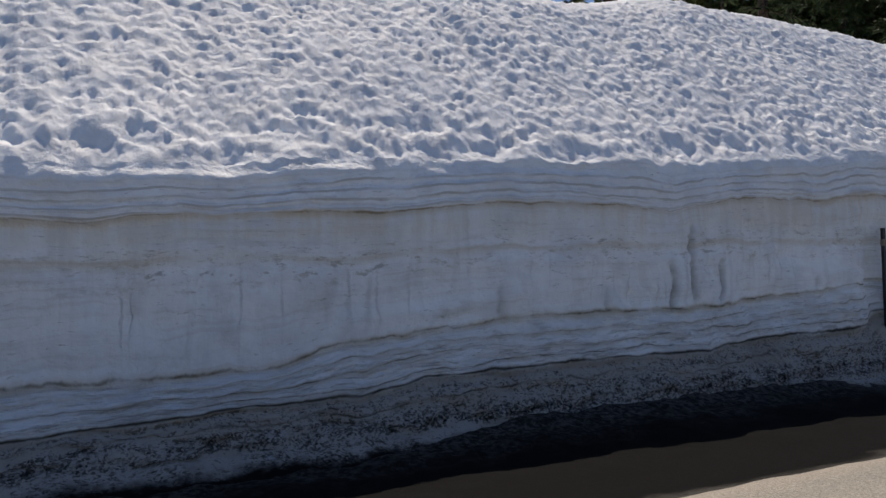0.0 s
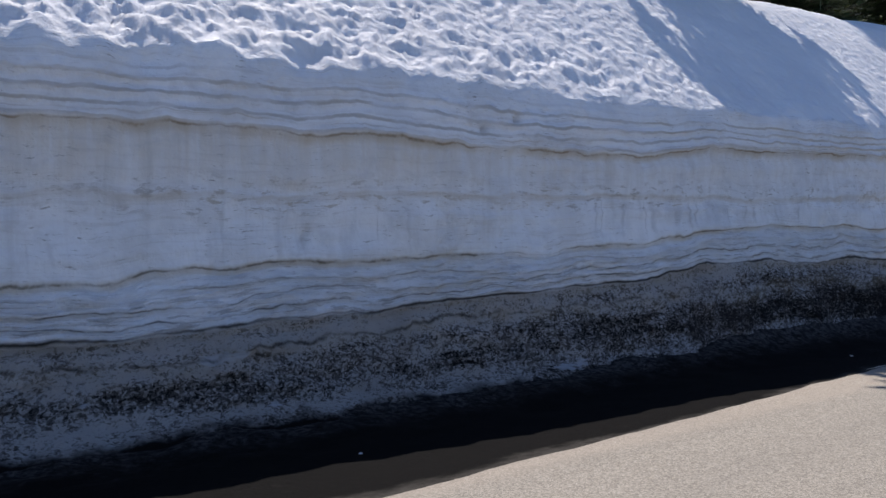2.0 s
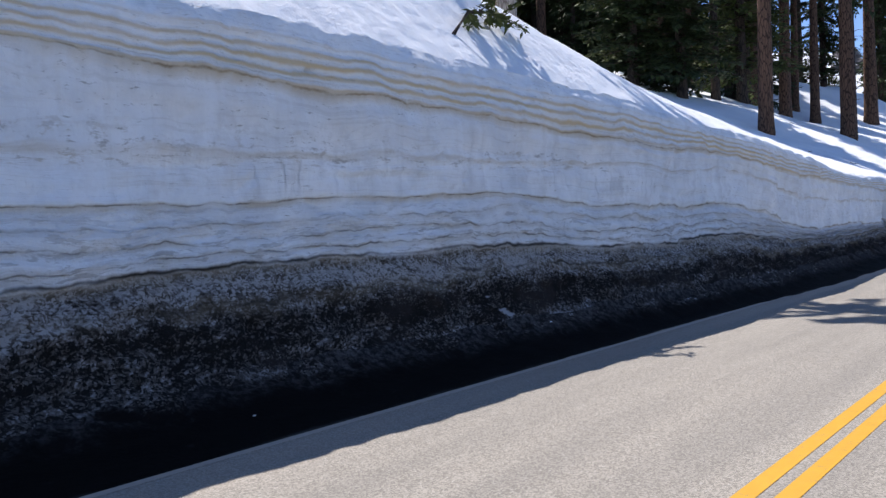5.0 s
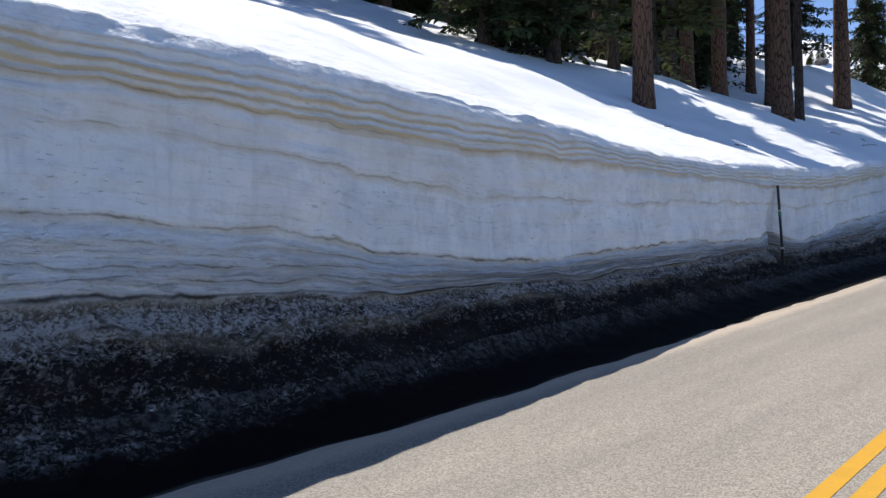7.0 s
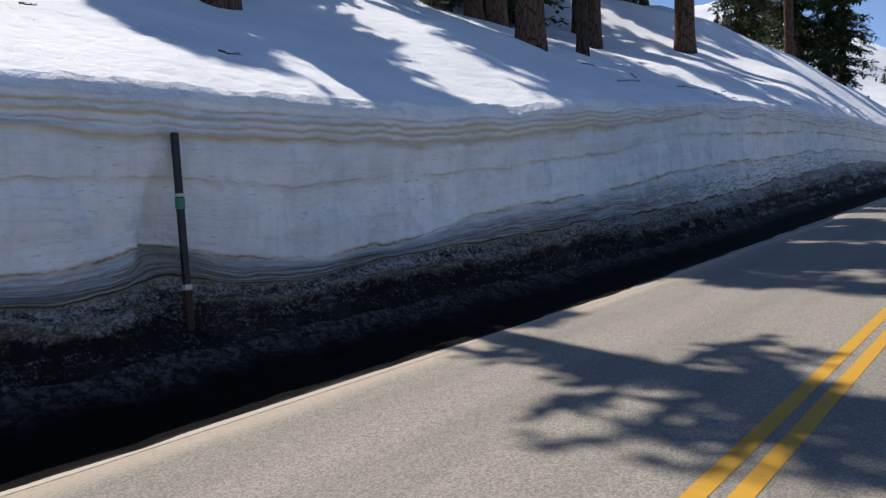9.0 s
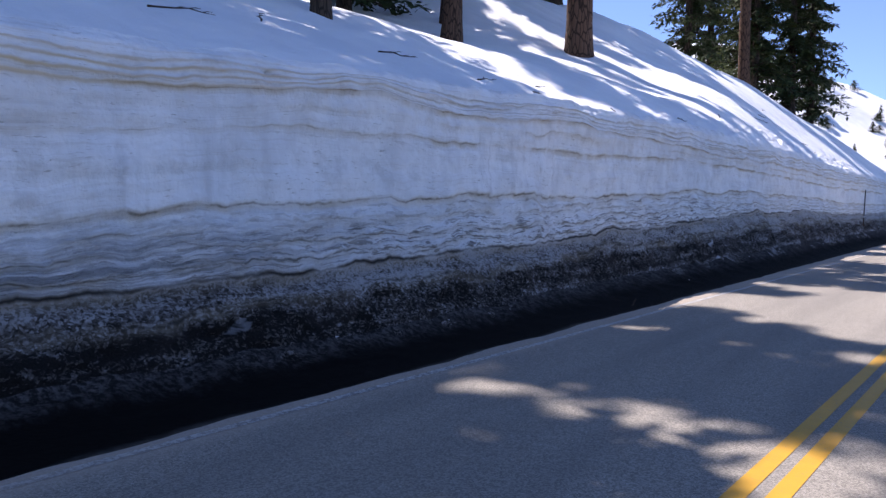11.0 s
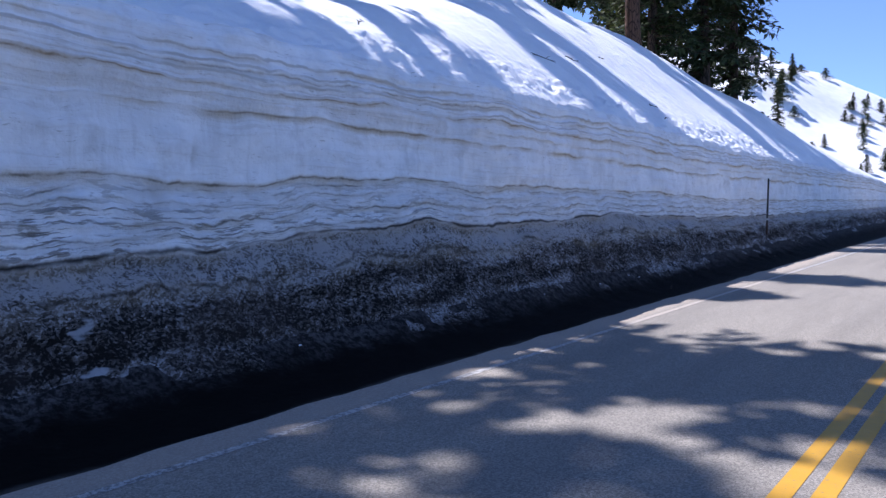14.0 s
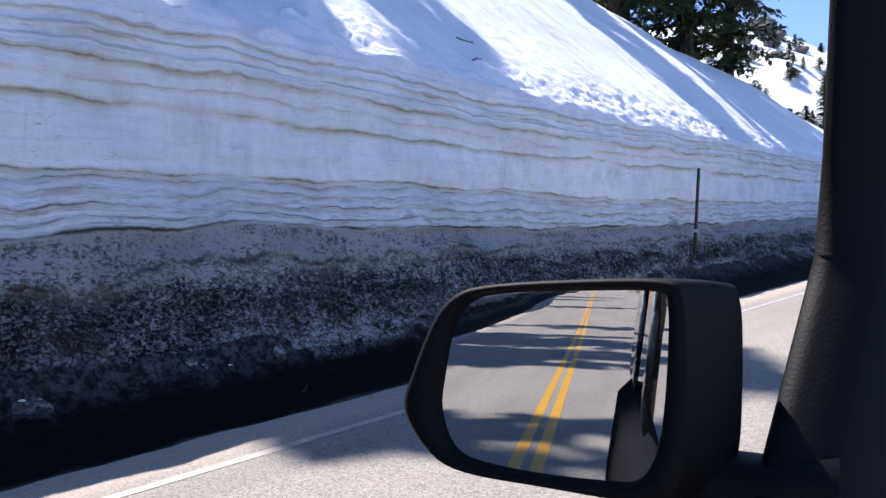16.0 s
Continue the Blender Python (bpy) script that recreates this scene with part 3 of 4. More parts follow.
def cells(x, y, seed=0):
    """Distance to the nearest of scattered points, one in each unit square."""
    ix, iy = np.floor(x), np.floor(y)
    best = np.full(x.shape, 9.0)
    for ax in (-1, 0, 1):
        for ay in (-1, 0, 1):
            a = lattice(ix + ax, iy + ay, seed) / (2 * np.pi)
            b = lattice(ix + ax, iy + ay, seed + 3) / (2 * np.pi)
            best = np.minimum(best, (ix + ax + a - x) ** 2 + (iy + ay + b - y) ** 2)
    return np.sqrt(best)


def many(x, y, seed=0, octaves=4, fall=0.5):
    return sum(rough(x * 2**k, y * 2**k, seed + 7 * k) * fall**k for k in range(octaves))


def part(name, bm, material, parent, label=""):
    me = bpy.data.meshes.new(name)
    bm.to_mesh(me)
    bm.free()
    me.materials.append(material)
    ob = new(name, me)
    ob.parent = parent
    if label:
        tagged(ob, label)
    return ob


def grid_object(name, X, Y, Z, material, smooth=True, extra=None):
    """A sheet from three equal arrays; extra is a value carried by each point."""
    rows, cols = X.shape
    me = bpy.data.meshes.new(name)
    k = np.arange(rows * cols).reshape(rows, cols)
    quads = np.stack([k[:-1, :-1], k[:-1, 1:], k[1:, 1:], k[1:, :-1]], -1).reshape(-1, 4)
    me.vertices.add(rows * cols)
    me.vertices.foreach_set("co", np.stack([X, Y, Z], -1).astype(np.float32).ravel())
    me.loops.add(quads.size)
    me.loops.foreach_set("vertex_index", quads.astype(np.int32).ravel())
    me.polygons.add(len(quads))
    me.polygons.foreach_set("loop_start", np.arange(0, quads.size, 4, dtype=np.int32))
    me.polygons.foreach_set("use_smooth", np.full(len(quads), smooth))
    me.update(calc_edges=True)
    me.validate()
    if extra is not None:
        layer = me.attributes.new("strata", "FLOAT", "POINT")
        layer.data.foreach_set("value", extra.astype(np.float32).ravel())
    me.materials.append(material)
    return new(name, me)


# ---- the cut snow wall ----
POLES = [(3.65, 0.20, 0.50, 0.30), (68.35, 0.28, 0.75, 0.36), (126.7, 0.10, 0.4, 0.1)]  # place along the road, and the scour round each pole

# upright cracks in the face: place along the road, upper and lower end in the layers, sideways bend, depth
CRACKS = [(-1.45, 0.62, 0.44, 0.12, 0.11), (-0.90, 0.74, 0.465, -0.05, 0.10), (-0.38, 0.61, 0.46, 0.06, 0.09), (-2.62, 0.55, 0.45, 0.03, 0.06), (-4.35, 0.57, 0.45, -0.10, 0.06),
          (1.93, 0.54, 0.46, 0.02, 0.05), (5.86, 0.61, 0.47, -0.05, 0.08), (6.56, 0.61, 0.48, 0.03, 0.04), (10.48, 0.58, 0.49, 0.02, 0.05), (-5.27, 0.53, 0.47, 0.03, 0.04)]
CRACKS += [(56.86, 0.65, 0.47, 0.02, 0.018), (60.07, 0.64, 0.47, 0.03, 0.018), (63.73, 0.63, 0.53, 0.02, 0.018), (66.15, 0.64, 0.50, -0.03, 0.018), (64.45, 0.63, 0.56, 0.02, 0.018), (62.32, 0.58, 0.46, 0.02, 0.018),
           (90.45, 0.44, 0.38, 0.03, 0.05), (89.13, 0.51, 0.44, 0.02, 0.04), (100.9, 0.59, 0.52, 0.02, 0.05), (102.22, 0.59, 0.49, 0.02, 0.05), (100.55, 0.44, 0.36, 0.03, 0.06), (101.62, 0.45, 0.36, 0.05, 0.05)]
PITS = [(13.57, 0.887, 0.06), (13.01, 0.855, 0.05), (2.73, 0.212, 0.09), (25.6, 0.90, 0.05), (84.0, 0.90, 0.06), (36.4, 0.86, 0.05)]

KNOT_V = np.array([0.0, 0.10, 0.25, 0.45, 0.65, 0.80, 1.0])


def build_wall():
    ys = np.concatenate([np.arange(-48, -14, 0.4), np.arange(-14, 12, 0.038), np.arange(12, 36, 0.05), np.arange(36, 134, 0.075), np.arange(134, 225, 0.4)])
    vs = np.concatenate([np.linspace(0, 0.25, 26), np.linspace(0.25, 0.45, 19)[1:], np.linspace(0.45, 0.8, 26)[1:], np.linspace(0.8, 1.0, 18)[1:]])
    Y, V = np.meshgrid(ys, vs)
    heights = np.stack([np.full_like(ys, -0.12), line_e(ys), line_d(ys), line_c(ys), line_m(ys), line_b(ys), line_a(ys)])
    out = np.stack([berm_out(ys) + 0.75, berm_out(ys), np.full_like(ys, 0.16), np.full_like(ys, 0.0), np.full_like(ys, -0.02), np.full_like(ys, 0.0), np.full_like(ys, -0.15)])
    seg = np.clip(np.searchsorted(KNOT_V, vs, side="right") - 1, 0, 5)
    f = ((vs - KNOT_V[seg]) / (KNOT_V[seg + 1] - KNOT_V[seg]))[:, None]
    Hh = heights[seg] * (1 - f) + heights[seg + 1] * f
    Ox = out[seg] * (1 - f) + out[seg + 1] * f
    # the lip rounds over at the top
    lip = np.clip((V - 0.93) / 0.07, 0, 1)
    Ox = Ox - 0.10 * lip**2
    # layers sag and swell
    Hh = Hh + (0.05 * many(Y * 0.55, V * 3, 11, 3) + 0.009 * many(Y * 2.1, V * 5, 12, 2)) * np.clip(V * 4, 0, 1) * np.clip((1.02 - V) * 8, 0.35, 1)
    X = face_x(Y) + Ox
    X += 0.11 * many(Y * 0.28, V * 1.2, 21, 3) + 0.045 * many(Y * 1.3, V * 4, 22, 3)
    X += 0.035 * many(Y * 1.6, V * 22, 29, 3, 0.6) * np.clip((V - 0.24) * 12, 0, 1) * np.clip((0.47 - V) * 12, 0, 1)  # torn blocks of the lower layers
    X += 0.032 * many(Y * 0.25, V * 30, 23, 3) * np.clip((V - 0.2) * 6, 0, 1)  # ledges of the layers
    flute = np.clip(1 - np.abs((V - 0.52) / 0.16), 0, 1) ** 0.5
    X += 0.022 * flute * many(Y * 2.6, V * 1.5, 24, 3)
    groove = rough(Y * 1.35 + 0.25 * rough(Y * 0.7, V * 9, 26), V * 1.1, 25)
    X -= 0.085 * (1 - 0.85 * np.clip((Y - 76) / 8, 0, 1)) * flute * np.exp(-((groove / 0.10) ** 2)) * np.clip(0.35 + 1.4 * rough(Y * 0.35, V * 2, 27), 0, 1)
    pock = many(Y * 1.1, V * 11, 28, 2)
    X -= (0.05 + 0.09 * np.clip((14 - Y) / 10, 0, 1)) * np.clip(pock - 0.5, 0, 1) * np.clip((V - 0.28) * 8, 0, 1) * np.clip((0.78 - V) * 8, 0, 1)
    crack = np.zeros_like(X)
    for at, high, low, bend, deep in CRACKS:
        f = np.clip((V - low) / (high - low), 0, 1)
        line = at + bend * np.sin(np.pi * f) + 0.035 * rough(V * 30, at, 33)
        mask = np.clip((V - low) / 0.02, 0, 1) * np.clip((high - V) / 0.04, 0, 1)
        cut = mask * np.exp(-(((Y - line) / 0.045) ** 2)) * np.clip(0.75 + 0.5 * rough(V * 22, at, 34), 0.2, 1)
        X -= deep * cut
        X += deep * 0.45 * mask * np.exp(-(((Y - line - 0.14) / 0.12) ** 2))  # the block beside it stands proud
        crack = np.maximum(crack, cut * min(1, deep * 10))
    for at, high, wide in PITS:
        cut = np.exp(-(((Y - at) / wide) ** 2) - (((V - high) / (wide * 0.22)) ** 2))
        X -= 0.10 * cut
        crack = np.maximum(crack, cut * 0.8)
    for at, strength in ((0.80, 0.045), (0.45, 0.06), (0.25, 0.06), (0.65, 0.02)):  # undercut below each dust line
        off = V - at
        X -= strength * np.exp(-((off + 0.012) / 0.016) ** 2) * (0.6 + 0.6 * rough(Y * 0.6, at * 9, 31))
    low = np.clip((0.27 - V) / 0.05, 0, 1)
    X += low * np.clip(V / 0.14, 0.25, 1) * (0.08 * many(Y * 1.7, V * 18, 41, 4, 0.62) + 0.035 * np.abs(many(Y * 5, V * 40, 42, 2)))
    Hh += low * 0.04 * many(Y * 1.8, V * 14, 43, 3) * np.clip(V * 12, 0, 1)
    for py, deep, wide, lift in POLES:
        dip = np.exp(-(((Y - py + 0.1) / wide) ** 2) * 1.6)
        slim = np.clip(0.42 - 0.42 * (V - 0.28) / 0.5, 0.05, 0.42)  # a narrow hollow behind the pole, wider towards its foot
        hollow = np.clip(1 - np.abs((Y - py + 0.12) / slim), 0, 1) ** 0.6
        X -= deep * hollow * np.clip((V - 0.24) * 14, 0, 1) * np.clip((0.68 - V) * 7, 0, 1)
        X -= deep * (0.6 + 0.8 * np.clip((0.32 - V) * 8, 0, 1)) * dip * np.clip((V - 0.05) * 6, 0, 1) * np.clip((0.75 - V) * 6, 0, 1)
        Hh += lift * 0.5 * np.exp(-(((Y - py) / (wide * 0.7)) ** 2)) * np.exp(-(((V - 0.36) / 0.16) ** 2))
    lump = np.clip((V - 0.9) / 0.1, 0, 1)
    calm = np.clip(np.minimum((Y - 44) / 8, (92 - Y) / 8), 0, 1)  # the stretch with a smooth lip
    X += lump * 0.05 * (1 - 0.75 * calm) * many(Y * 2.2, V * 8, 51, 3)
    Hh += lump**2 * crest_lift(Y)
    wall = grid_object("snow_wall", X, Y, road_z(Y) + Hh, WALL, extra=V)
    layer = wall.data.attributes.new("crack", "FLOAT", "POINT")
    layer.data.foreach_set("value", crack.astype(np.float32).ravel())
    tagged(wall, "ploughed roadside snow wall, layered, grimy at its foot", "snow wall", kind="structure")
    return X[-1], Y[-1], (road_z(Y) + Hh)[-1]


def crest_lift(y):
    return (0.05 + 0.05 * np.clip((34 - y) / 22, 0, 1)) * many(y * 0.9, 0.0, 61, 4, 0.6)


def build_hill(lx, ly, lz):
    """The hillside behind the wall, from the wall's lip backwards."""
    ds = np.concatenate([[0], np.cumsum(np.concatenate([np.full(110, 0.042), np.geomspace(0.06, 7.0, 48)]))])
    D, Y = np.meshgrid(ds, ly, indexing="ij")
    X = lx[None, :] - D
    base = road_z(Y) + hill_h(crest_x(Y) - D, Y)
    base = base + (lz - base[0])[None, :] * np.exp(-D / 0.25)
    wild = np.clip((34 - Y) / 22, 0.10, 1)  # deep sun cups on the first stretch, smoother later on
    lumps = np.clip((Y - 96) / 10, 0, 1)
    warp = 0.35 * many(Y * 1.4, D * 1.4, 75, 2)
    pits = np.exp(-(cells(Y * 5.2 + warp, D * 7.6 + 0.4 * warp, 71) / 0.36) ** 2) * np.clip(0.6 + 1.2 * rough(Y * 1.6, D * 1.6, 79), 0, 1.5)
    bowls = 0.2 - 0.75 * pits + 0.50 * many(Y * 4.2 + 0.4 * D, D * 5.6, 78, 3, 0.70)
    broken = many(Y * 1.6, D * 2.4, 72, 4, 0.55)
    edge = np.exp(-((D - 0.35) / 0.55) ** 2)
    amp = np.clip(D / 0.15, 0, 1) * np.exp(-np.maximum(D - 4, 0) / 8)
    Z = base + amp * (bowls * (0.072 * wild + 0.004 + 0.09 * lumps * edge) + broken * (0.010 + 0.070 * edge * (wild + 0.75 * lumps)))
    Z += 0.22 * many(Y * 0.13, D * 0.13, 73, 3) * np.clip(D / 3, 0, 1)
    Z += 1.2 * many(Y * 0.03, D * 0.03, 74, 3) * np.clip((D - 20) / 30, 0, 1)
    hill = grid_object("snow_hillside", X, Y, Z, SNOW)
    return tagged(hill, "sunlit snow-covered hillside with melt hollows", "snow slope", kind="structure")


# grit colour runs out over the asphalt to stand in for the wall's shadow
grit_shade_edge = curve([(-60, -5.35), (10, -5.35), (18, -5.9), (44, -5.85), (52, -5.5), (76, -5.5), (90, -5.62), (112, -5.75), (170, -5.6), (225, -6.5)])


grit_pile = curve([(-60, 0.2), (-8, 0.03), (-6.5, 0.05), (-4, 0.26), (1, 0.26), (3, 0.04), (8, 0.04), (12, 0.1), (18, 0.38), (27, 0.4), (45, 0.42), (58, 0.42), (70, 0.32), (85, 0.26), (95, 0.3), (104, 0.42), (112, 0.5), (200, 0.45)])


def shoulder_end(y):
    return face_x(y) + berm_out(y) + 0.02


def shoulder_rise(y, u):
    """Height over the road of the dark grit, which is banked up against the foot of the wall."""
    return 0.012 * np.clip(u * 12, 0, 1) + grit_pile(y) * np.clip(u, 0, 1) ** 2.6


def build_road():
    ys = np.concatenate([[-900, -400, -150], np.arange(-60, 240, 2.0), [300, 420]])
    bend = np.where(ys > 170, -((np.maximum(ys - 170, 0)) ** 2) * 0.0016, 0) * (ys < 1000)
    bend = np.maximum(bend, -40)
    bend = bend + 0.0105 * (np.clip(ys, -60, 240) - 65)  # the road runs a little across the way driven

    def band(name, x0, x1, lift, material, label, category, cols=2):
        xs = np.linspace(x0, x1, cols)
        Y, X = np.meshgrid(ys, xs, indexing="ij")
        ob = grid_object(name, X + bend[:, None], Y, road_z(Y) + lift, material, False)
        return tagged(ob, label, category, kind="structure")

    band("road", -6.4, 5.0, 0.0, ASPHALT, "worn grey asphalt mountain road, dusty at the edge", "road", 12)
    band("edge_line", -5.60, -5.50, 0.004, WHITE, "faded white painted edge line", "road marking")
    band("centre_line_1", -1.69, -1.55, 0.004, YELLOW, "yellow painted centre line", "road marking")
    band("centre_line_2", -1.45, -1.31, 0.004, YELLOW, "yellow painted centre line", "road marking")
    # dark grit between asphalt and wall; outer strip is wall shadow put into colour
    gy = np.concatenate([np.arange(-60, -14, 1.0), np.arange(-14, 134, 0.12), np.arange(134, 225, 1.0)])
    u = np.linspace(0, 1, 22)
    Y, U = np.meshgrid(gy, u, indexing="ij")
    x0, x1 = grit_shade_edge(Y), shoulder_end(Y)
    X = x0 + (x1 - x0) * U
    X += (0.07 * many(gy * 0.7, 0.0, 81, 4))[:, None] * (1 - U)
    Z = road_z(Y) - 0.004 + shoulder_rise(Y, U) + (0.045 * many(Y * 1.2, X * 1.8, 82, 4, 0.6) + 0.02) * np.clip(U * 2 - 0.5, 0, 1)
    shoulder = grid_object("shoulder", X, Y, Z, SHADY_GRIT, extra=U)
    tagged(shoulder, "grit shoulder beside the road, wall shade put into its dark colour", "road shoulder", kind="structure")


def build_ground():
    xs = np.array([-1500, -700, -300, -120, -60, -30, -16, -10, -6, 0, 4.4, 5.2, 6.5, 9, 14, 30, 80, 300, 1500.0])
    ys = np.array([-1500, -700, -300, -120, -60, -40, -20, 0, 20, 35, 52, 66, 76, 100, 140, 200, 230, 260, 420, 700, 1500.0])
    X, Y = np.meshgrid(xs, ys, indexing="ij")
    Z = road_z(Y) - 0.35 + np.where(X > 5, 0.5 + 1.6 * np.clip((X - 5) / 3, 0, 1), 0) - np.where(np.abs(X) > 100, 6, 0)
    ground = grid_object("ground", X, Y, Z, LOW_BOUNCE)
    tagged(ground, "unseen ground on the open side, dark brown to cut bounced light", "ground", kind="structure")


build_hill(*build_wall())
build_road()
build_ground()


# ---- trees ----
def tube(bm, pts, radii, sides=9, wobble=0.0, seed=0):
    """A bent, tapering stem through the points."""
    rnd = random.Random(seed)
    rings = []
    for i, (p, r) in enumerate(zip(pts, radii)):
        p = Vector(p)
        a, b = Vector(pts[max(i - 1, 0)]), Vector(pts[min(i + 1, len(pts) - 1)])
        way = (b - a).normalized()
        side = way.orthogonal().normalized() if abs(way.z) < 0.9 else Vector((1, 0, 0))
        side = (side - way * side.dot(way)).normalized()
        up = way.cross(side)
        rings.append([bm.verts.new(p + (side * math.cos(2 * math.pi * k / sides) + up * math.sin(2 * math.pi * k / sides)) * r * (1 + wobble * rnd.uniform(-1, 1))) for k in range(sides)])
    for lo, hi in zip(rings, rings[1:]):
        for k in range(sides):
            bm.faces.new((lo[k], lo[(k + 1) % sides], hi[(k + 1) % sides], hi[k])).smooth = True
    bm.faces.new(rings[0][::-1])
    bm.faces.new(rings[-1])


def sprays(branches, per, size, seed, flat=0.35):
    """Needle twigs along branches, given as (root, tip, droop)."""
    rnd = random.Random(seed)
    verts, faces = [], []
    for root, tip, droop in branches:
        root, tip = Vector(root), Vector(tip)
        span = tip - root
        for k in range(per):
            f = (k + 0.6 + rnd.uniform(-0.3, 0.3)) / per
            at = root + span * f + Vector((0, 0, -droop * f * f))
            for _ in range(4):
                way = (span.normalized() * rnd.uniform(0.2, 1.0) + Vector((rnd.uniform(-1, 1), rnd.uniform(-1, 1), rnd.uniform(-flat - 0.25, flat)))).normalized()
                side = way.cross(Vector((rnd.uniform(-0.5, 0.5), rnd.uniform(-0.5, 0.5), 1))).normalized()
                ln, wd = size * rnd.uniform(0.6, 1.3), size * rnd.uniform(0.16, 0.3)
                a = at + Vector((rnd.uniform(-1, 1), rnd.uniform(-1, 1), rnd.uniform(-1, 1))) * size * 0.35
                n = len(verts)
                verts += [a, a + way * ln * 0.45 + side * wd, a + way * ln + Vector((0, 0, -0.12 * ln)), a + way * ln * 0.45 - side * wd]
                faces.append((n, n + 1, n + 2, n + 3))
    return verts, faces


def crown_part(name, verts, faces, material, parent):
    me = bpy.data.meshes.new(name)
    me.from_pydata(verts, [], faces)
    me.materials.append(material)
    ob = new(name, me)
    ob.parent = parent
    return ob


def conifer(name, height, girth, bare, reach, whorls, per, size, bark, needles, label, seed, dead=0):
    """A conifer: trunk, and a crown of needle sprays from the height 'bare' upwards."""
    rnd = random.Random(seed)
    tree = new(name)
    tagged(tree, label, "tree", "conifers on the hillside")
    bm = bmesh.new()
    hs = [-1.2, 0.0, 0.5, 1.5, 4, 8, 13, height * 0.7, height * 0.9, height]
    sway = [0, 0, 0, 0.01, 0.03, 0.06, 0.1, 0.12, 0.1, 0.1]
    r0 = girth / 2
    taper = [1.35, 1.2, 1.06, 1.0, 0.93, 0.84, 0.7, 0.36, 0.14, 0.02]
    tube(bm, [(s, s * 0.6, h) for s, h in zip(sway, hs)], [r0 * t for t in taper], 12, 0.05, seed)
    for k in range(dead):
        a, z = rnd.uniform(0, 6.28), rnd.uniform(1.6, bare)
        ln = rnd.uniform(0.5, 1.7)
        root = Vector((math.cos(a), math.sin(a), 0)) * r0 * 0.8 + Vector((0, 0, z))
        mid = root + Vector((math.cos(a), math.sin(a), 0.1)) * ln * 0.5
        tip = root + Vector((math.cos(a + 0.3), math.sin(a + 0.3), rnd.uniform(-0.5, 0.1))) * ln
        tube(bm, [root, mid, tip], [0.03, 0.02, 0.006], 5)
    branches = []
    for w in range(whorls):
        f = (w + 0.5) / whorls
        z = bare + (height - bare) * f
        n = 6 if f < 0.75 else 4
        for k in range(n):
            a = rnd.uniform(0, 6.28)
            ln = reach * (1 - f) ** 0.8 * rnd.uniform(0.65, 1.15) + 0.35
            if rnd.random() < 0.1:
                ln *= 0.4
            root = Vector((0, 0, z + rnd.uniform(-0.3, 0.3)))
            tip = root + Vector((math.cos(a) * ln, math.sin(a) * ln, ln * rnd.uniform(-0.25, 0.15)))
            droop = ln * 0.22
            branches.append((root + Vector((math.cos(a), math.sin(a), 0)) * 0.15, tip, droop))
            tube(bm, [root, root.lerp(tip, 0.5) + Vector((0, 0, -droop * 0.25)), tip + Vector((0, 0, -droop))], [0.045 + 0.012 * ln, 0.03, 0.008], 4)
    part("trunk", bm, bark, tree)
    v, fc = sprays(branches, per, size, seed + 5)
    crown_part("crown", v, fc, needles, tree)
    return tree


def hill_z(x, y):
    return float(road_z(y) + hill_h(np.array(float(x)), np.array(float(y))))


def plant(tree, x, y, girth=1.0, tall=1.0, turn=0.0, z=None):
    m = pose(x, y, (hill_z(x, y) if z is None else z) - 0.1, 0, 0, turn) @ Matrix.Diagonal((girth, girth, tall, 1))
    return copy_thing(tree, m)


pine = conifer("pine_tree", 27.0, 0.9, 11.5, 2.3, 13, 13, 0.45, BARK_RED, PINE, "tall pine with red-brown plated bark standing in snow", 3, 5)
pine_dark = conifer("pine_tree", 25.0, 0.75, 9.0, 2.2, 13, 13, 0.45, BARK_DARK, FIR, "tall dark-barked conifer with bare lower trunk in snow", 9, 9)
pine_pale = conifer("pine_tree", 23.0, 0.7, 9.0, 2.2, 11, 13, 0.45, BARK_PALE, PINE, "pine with pale grey-pink bark and dead lower twigs", 14, 16)
fir = conifer("fir_tree", 19.0, 0.55, 0.7, 2.9, 30, 15, 0.42, BARK_DARK, FIR, "dense dark green fir with boughs down to the snow", 21)
fir_light = conifer("fir_tree", 22.0, 0.6, 1.6, 3.2, 28, 15, 0.45, BARK_DARK, PINE, "dense olive-green conifer on the snowy hillside", 27)
pine_low = conifer("pine_tree", 16.0, 0.5, 1.5, 4.2, 12, 6, 0.8, BARK_DARK, PINE, "low bushy olive-brown pine on the mountainside", 33)

# trunks that stand near the road; the last five added for their cast shade
for kind, x, y, girth in ((pine, -14.46, 74.8, 0.86), (pine, -12.87, 85.65, 1.0), (pine, -20.0, 105.3, 0.9), (pine_dark, -13.8, 91.2, 0.62),
                          (fir_light, -19.6, 86.0, 1.2), (pine_dark, -20.6, 83.8, 0.8), (pine, -16.7, 110.55, 1.3), (pine_dark, -27.0, 104.25, 1.35), (pine_dark, -25.8, 107.8, 0.8),
                          (pine, -17.6, 139.5, 0.95), (pine_pale, -13.9, 49.6, 0.9), (pine, -22.6, 108.6, 0.8), (pine, -22.5, 97.0, 1.0), (pine, -25.5, 91.0, 0.9), (pine, -19.0, 93.5, 1.0), (pine_dark, -21.5, 92.4, 1.1)):
    plant(kind, x, y, girth, 1.0, (x * 37 + y * 11) % 360)
